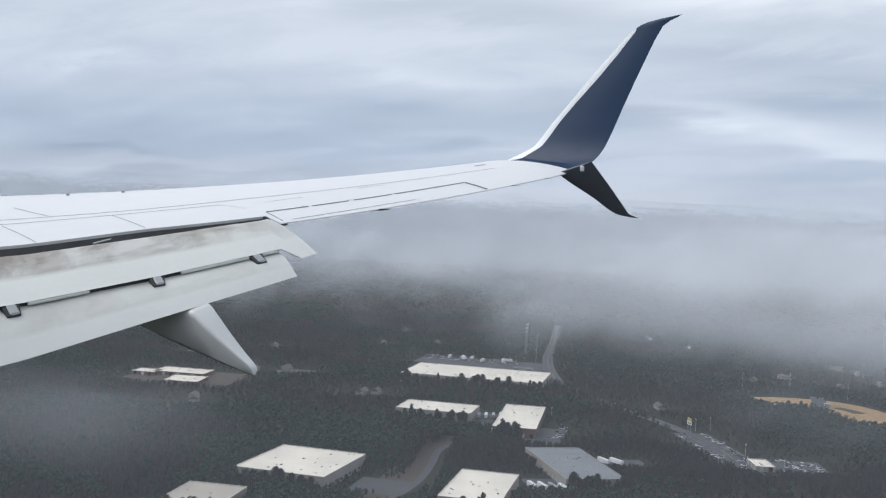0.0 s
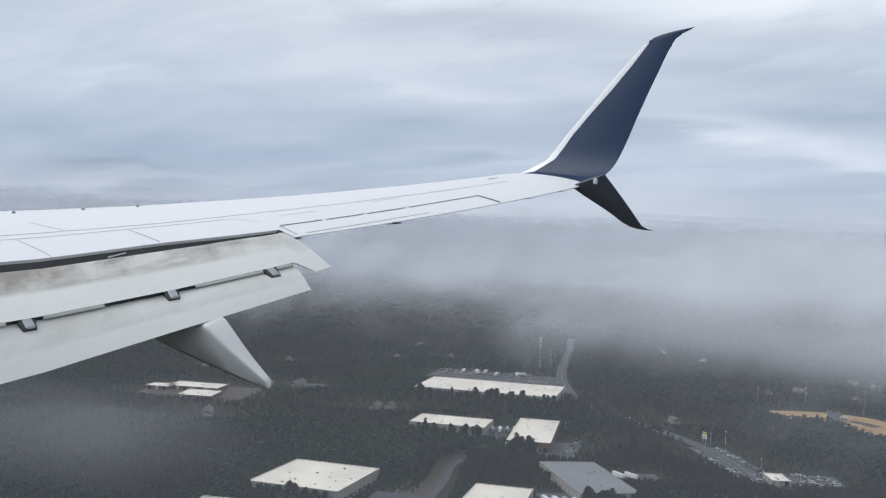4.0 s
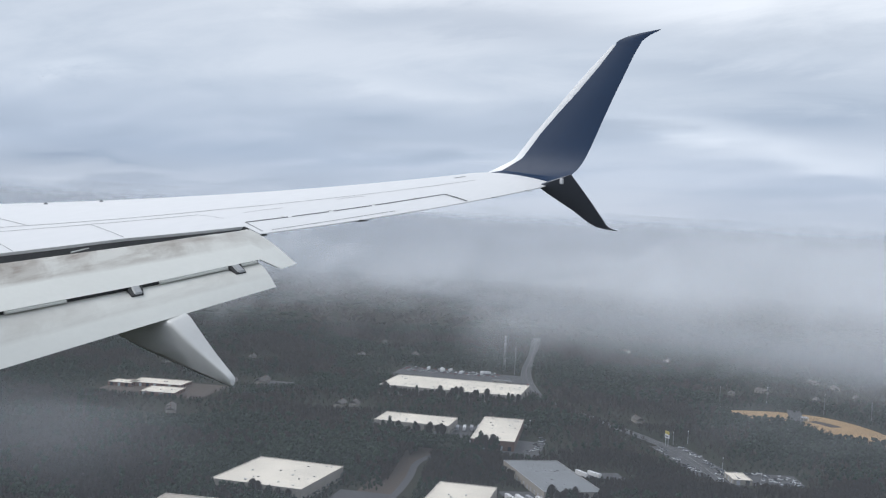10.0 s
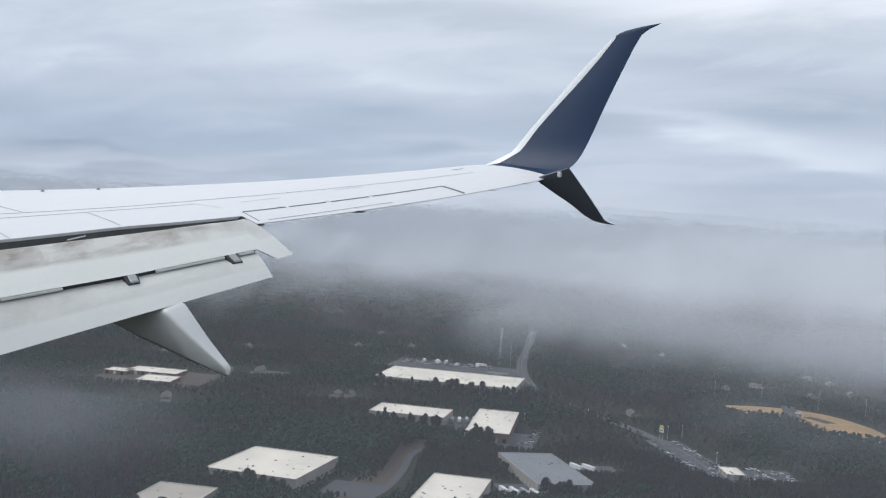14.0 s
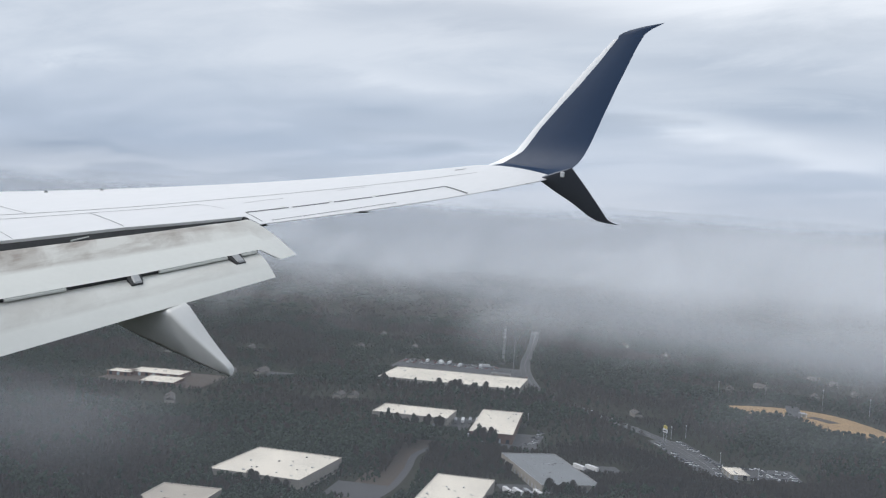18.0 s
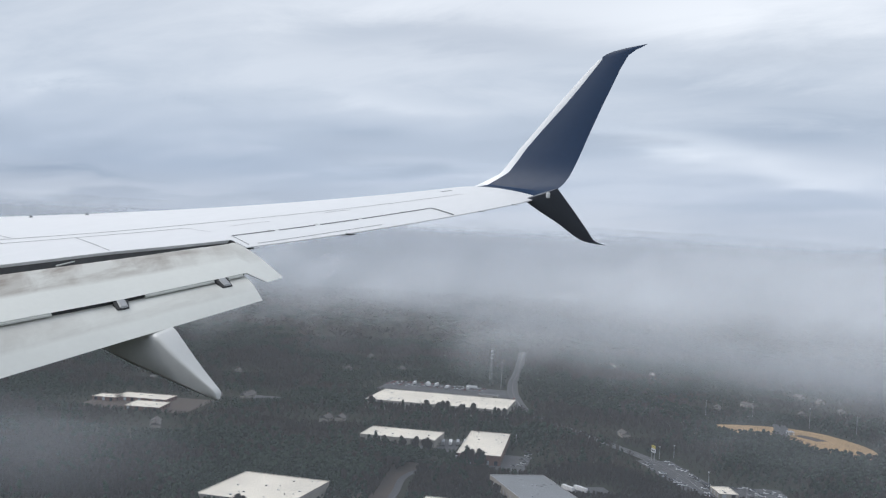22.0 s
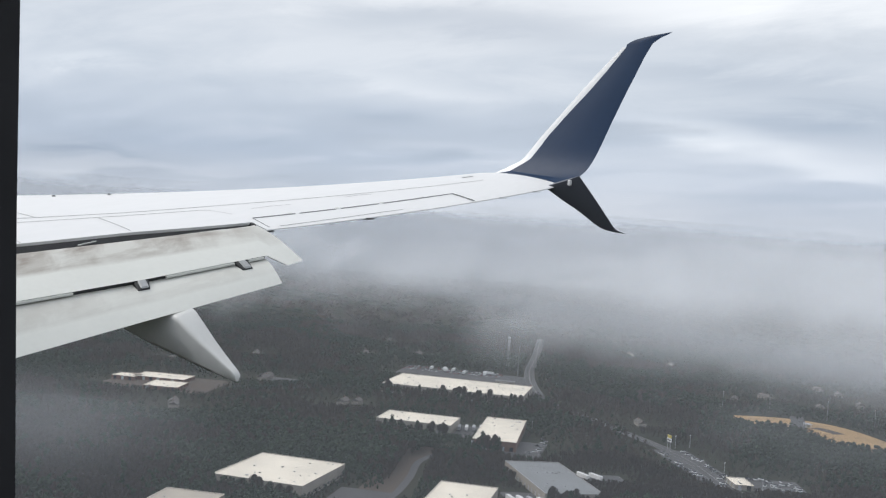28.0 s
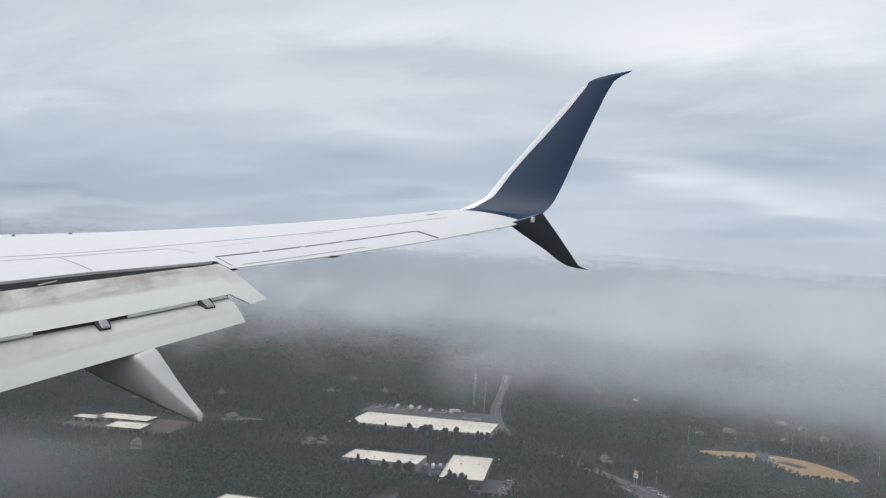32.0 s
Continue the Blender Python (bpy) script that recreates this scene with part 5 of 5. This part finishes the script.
fairing = smooth_part("track_fairing", canoe(), M["fairing"], airliner, "grey blunt-ended flap track fairing", 35)
keel = []
for y, zt, zb, xi, xo, r in STATIONS[1:-1]:
    xk = xi + 0.42 * (xo - xi)
    keel.append([(xk - 0.006, y, zb + 0.002), (xk + 0.006, y, zb + 0.002), (xk + 0.006, y, zb - 0.004), (xk - 0.006, y, zb - 0.004)])
part("keel_joint", loft(keel), M["covewall"], fairing, "dark joint along the keel")
# small actuator fairing under the aileron
bm = bmesh.new()
bmesh.ops.create_icosphere(bm, subdivisions=2, radius=1.0, matrix=Matrix.Translation((11.95, y_te(11.95) + 0.14, z_te(11.95) - 0.02)) @ Matrix.Diagonal((0.13, 0.2, 0.018, 1)))
part("actuator_fairing", bm, M["cove"], airliner, "small dark fairing under the aileron")

# ---- winglet ----
LEW = ((9.544, 1.092), (9.373, 1.182), (9.059, 1.348), (8.798, 1.753), (8.544, 2.075), (8.222, 2.488), (7.899, 2.877), (7.558, 3.260))
BANDW = ((9.324, 1.091), (9.204, 1.171), (8.903, 1.366), (8.655, 1.778), (8.402, 2.099), (8.077, 2.481), (7.776, 2.870), (7.515, 3.240), (7.545, 3.262), (7.440, 3.329), (7.280, 3.380), (7.041, 3.414), (6.746, 3.439))
TEW = ((8.005, 0.931), (7.884, 1.059), (7.812, 1.154), (7.759, 1.278), (7.691, 1.503), (7.560, 1.950), (7.422, 2.358), (7.285, 2.728), (7.161, 3.062), (7.058, 3.273), (6.935, 3.359), (6.745, 3.434))


def wing_x(z):
    h = z - 0.87
    return XT + 0.05 + 0.27 * max(h, 0) + 0.42 * (1 - math.exp(-max(h, -0.1) / 0.25))


def curve_y(table, z):
    return float(np.interp(z, [p[1] for p in table], [p[0] for p in table]))


def lean(z):
    d = (wing_x(z + 0.02) - wing_x(z - 0.02)) / 0.04
    return Vector((-1, 0, d)).normalized()


def base_z(u):
    """Height of the winglet's foot, from its rear edge to its front."""
    return 0.985 + 0.175 * u


def fin(foot, z1, front, rear, steps, swell=0.035):
    rings = []
    for i in range(steps + 1):
        ring = []
        for k in list(range(11)) + list(range(9, 0, -1)):
            v = k / 10
            z0 = foot(v)
            z = z0 + (z1 - z0) * (i / steps)
            yf, yr = curve_y(front, z), curve_y(rear, z)
            inner = len(ring) < 11
            ring.append(Vector((wing_x(z), yr + (yf - yr) * v, z)) + lean(z) * (yf - yr) * swell * math.sin(math.pi * v ** 0.9) * (0.6 if inner else -1.0) * min(1.0, (z - z0) / 0.6))
        rings.append(ring)
    return loft(rings)


def sweep(u0, u1, n, lift=0.0):
    """The skin that curves up from the wing's end into the winglet, between two shares of the chord."""
    rings = []
    for i in range(15):
        t = i / 14
        ring = []
        for k in range(n + 1):
            u = u0 + (u1 - u0) * k / n
            x, up_ = tip_edge(u)
            a = Vector(top(x, u, up_))
            z = base_z(u) + 0.03
            b = Vector((wing_x(z) - 0.004, curve_y(TEW, z) * (1 - u) + curve_y(LEW, z) * u, z))
            rise = (b.z - a.z) * 0.85
            c = Vector((b.x - 1.2 * rise, a.y * 0.55 + b.y * 0.45, b.z - rise))
            ring.append(a * (1 - t) ** 2 + c * 2 * t * (1 - t) + b * t * t + Vector((0, 0, lift)))
        for k in range(n - 1, 0, -1):
            ring.append(ring[k] + Vector((0.02, 0, -0.05 * math.sin(math.pi * k / n))))
        rings.append(ring)
    return loft(rings)


winglet = smooth_part("winglet", fin(base_z, 3.445, BANDW, TEW, 56), M["navy"], airliner, "tall navy blue swept winglet", 50)
edge_strip = smooth_part("leading_edge", fin(lambda v: base_z(0.9 + 0.1 * v), 3.235, LEW, BANDW, 50, swell=0.05), M["edgewhite"], winglet, "bright white leading edge strip", 60)
smooth_part("tip_blend", sweep(0.0, 0.87, 14), M["navy"], winglet, "navy curved blend from wing to winglet", 60)
smooth_part("edge_blend", sweep(0.868, 1.0, 6, 0.002), M["edgewhite"], winglet, "white curved leading edge at the winglet foot", 60)

# ---- lower strake ----
LES = ((15.471, 8.362, 0.889), (15.613, 8.124, 0.700), (15.754, 7.857, 0.511), (15.896, 7.649, 0.322), (15.953, 7.525, 0.245), (15.983, 7.341, 0.206), (15.999, 7.124, 0.185))
TES = ((15.349, 7.687, 1.051), (15.482, 7.599, 0.875), (15.647, 7.494, 0.654), (15.839, 7.380, 0.397), (15.943, 7.325, 0.259), (15.975, 7.240, 0.217), (16.002, 7.125, 0.181))
rings = []
for i in range(21):
    s = i / 20
    a, b = along(LES, s), along(TES, s)
    n = Vector((0.8, 0, 0.6))
    w = (b - a).length
    ring = [a.lerp(b, k / 8) + n * w * 0.03 * math.sin(math.pi * k / 8) for k in range(9)]
    ring += [a.lerp(b, k / 8) - n * w * 0.03 * math.sin(math.pi * k / 8) for k in range(7, 0, -1)]
    rings.append(ring)
strake = smooth_part("strake", loft(rings), M["dark"], airliner, "near-black curved lower winglet blade", 60)
bm = box(-0.025, -0.03, -0.045, 0.025, 0.03, 0.045, 0.012)
bm.transform(Matrix.Translation((15.33, 7.838, 0.944)))
part("tail_light", bm, M["vwhite"], airliner, "small white light at the wing tip")
for xw, uw in ((15.0, 0.0), (14.3, 0.0)):
    bm = bmesh.new()
    p = Vector(top(xw, 0.0))
    tube(bm, p, p + Vector((0.02, -0.12, -0.01)), 0.006, 0.003, 5)
    part("static_wick", bm, M["seam"], airliner)

# ---- vapour trail shed by the flap's outer end, drifting back past the window ----
TRAIL = ((8.559, -0.235, 0.05), (7.9, -0.43, 0.075), (7.209, -0.566, 0.1), (6.077, -0.66, 0.13), (5.051, -0.735, 0.15), (3.533, -0.91, 0.165), (1.891, -1.065, 0.18), (0.5, -1.17, 0.19))
ys = [-p[0] for p in TRAIL]
vs, fs, runs = [], [], []
for a in range(81):
    f = a / 80
    y = TRAIL[0][0] + (TRAIL[-1][0] - TRAIL[0][0]) * f
    z, half = (float(np.interp(-y, ys, [p[k] for p in TRAIL])) for k in (1, 2))
    for b in range(9):
        w = b / 4 - 1
        vs.append(airliner.matrix_basis @ Vector((10.3 + 0.05 * w * w, y, z + 1.9 * half * w)))
        runs.append((f, w, 0))
fs = [(9 * a + b, 9 * a + b + 1, 9 * a + b + 10, 9 * a + b + 9) for a in range(80) for b in range(8)]
for shift in (0.0, 0.12):
    me = mesh_of([(x + shift, y, z) for x, y, z in vs], fs, streamer_material("vapour_trail", 0.255, 1.1, (0.02, 0.22)), "vapour_trail", True)
    me.attributes.new("run", "FLOAT_VECTOR", "POINT").data.foreach_set("vector", [c for r in runs for c in r])
    tagged(new("vapour_trail", me), "thin pale vapour trail behind the flap end", "vapour", kind="stuff")

# ---- cabin window and fuselage ----
WIN_Y0, WIN_Y1, WIN_Z = -0.10, 0.2479, 0.19
wall_x0, wall_x1 = 0.13, 0.16


def window_ring(n=48, grow=0.0):
    pts = []
    cy, hy, hz = (WIN_Y0 + WIN_Y1) / 2, (WIN_Y1 - WIN_Y0) / 2 + grow, WIN_Z + grow
    for k in range(n):
        a = 2 * math.pi * k / n
        c, s = math.cos(a), math.sin(a)
        z = hz * abs(s) ** 0.5 * (1 if s >= 0 else -1)
        pts.append((cy + hy * abs(c) ** 0.42 * (1 if c >= 0 else -1) + 0.045 * z, z))
    return pts


def outer_ring(n=48, half=0.54):
    pts = []
    cy = (WIN_Y0 + WIN_Y1) / 2
    for k in range(n):
        a = 2 * math.pi * k / n
        c, s = math.cos(a), math.sin(a)
        m = max(abs(c), abs(s))
        pts.append((cy + half * c / m, half * s / m))
    return pts


ri, ro = window_ring(), outer_ring()
vs = [(wall_x0, y, z) for y, z in ri] + [(wall_x0, y, z) for y, z in ro] + [(wall_x1, y, z) for y, z in ro] + [(wall_x1, y, z) for y, z in ri]
fs = []
for r in range(4):
    for k in range(48):
        j = (k + 1) % 48
        fs.append((r * 48 + k, r * 48 + j, ((r + 1) % 4) * 48 + j, ((r + 1) % 4) * 48 + k))
smooth_part("window_surround", (vs, fs), M["cabin"], airliner, "dark rounded cabin window surround", 30)
vs2 = [(wall_x1 + 0.002, y, z) for y, z in window_ring(48, 0.07)] + [(wall_x1 + 0.002, y, z) for y, z in ro] + [(wall_x1 + 0.012, y, z) for y, z in ro] + [(wall_x1 + 0.012, y, z) for y, z in window_ring(48, 0.07)]
smooth_part("skin_panel", (vs2, list(fs)), M["skin"], airliner, "white fuselage skin round the window", 30)
body = []
R_F, CX, CZ = 1.9, -1.745, -0.35
for y in (-14, -10, -6, -3, -0.45, 0.55, 3, 6, 10, 14, 18, 21, 23, 24.2, 24.8):
    r = R_F * (1 if -10 <= y <= 18 else (0.6 if y < -10 else max(0.15, math.sqrt(max(0.0, 1 - ((y - 18) / 6.9) ** 2)))))
    body.append([(CX + r * math.cos(2 * math.pi * k / 48), y, CZ + r * math.sin(2 * math.pi * k / 48)) for k in range(48)])
bv, bf = loft(body)
bf = [f for f in bf if not (len(f) == 4 and all(-0.5 < bv[i][1] < 0.6 and bv[i][0] > -0.2 for i in f) and any(abs(bv[i][2]) < 0.45 for i in f))]
smooth_part("fuselage", (bv, bf), M["skin"], airliner, "white fuselage with a cabin window", 40)
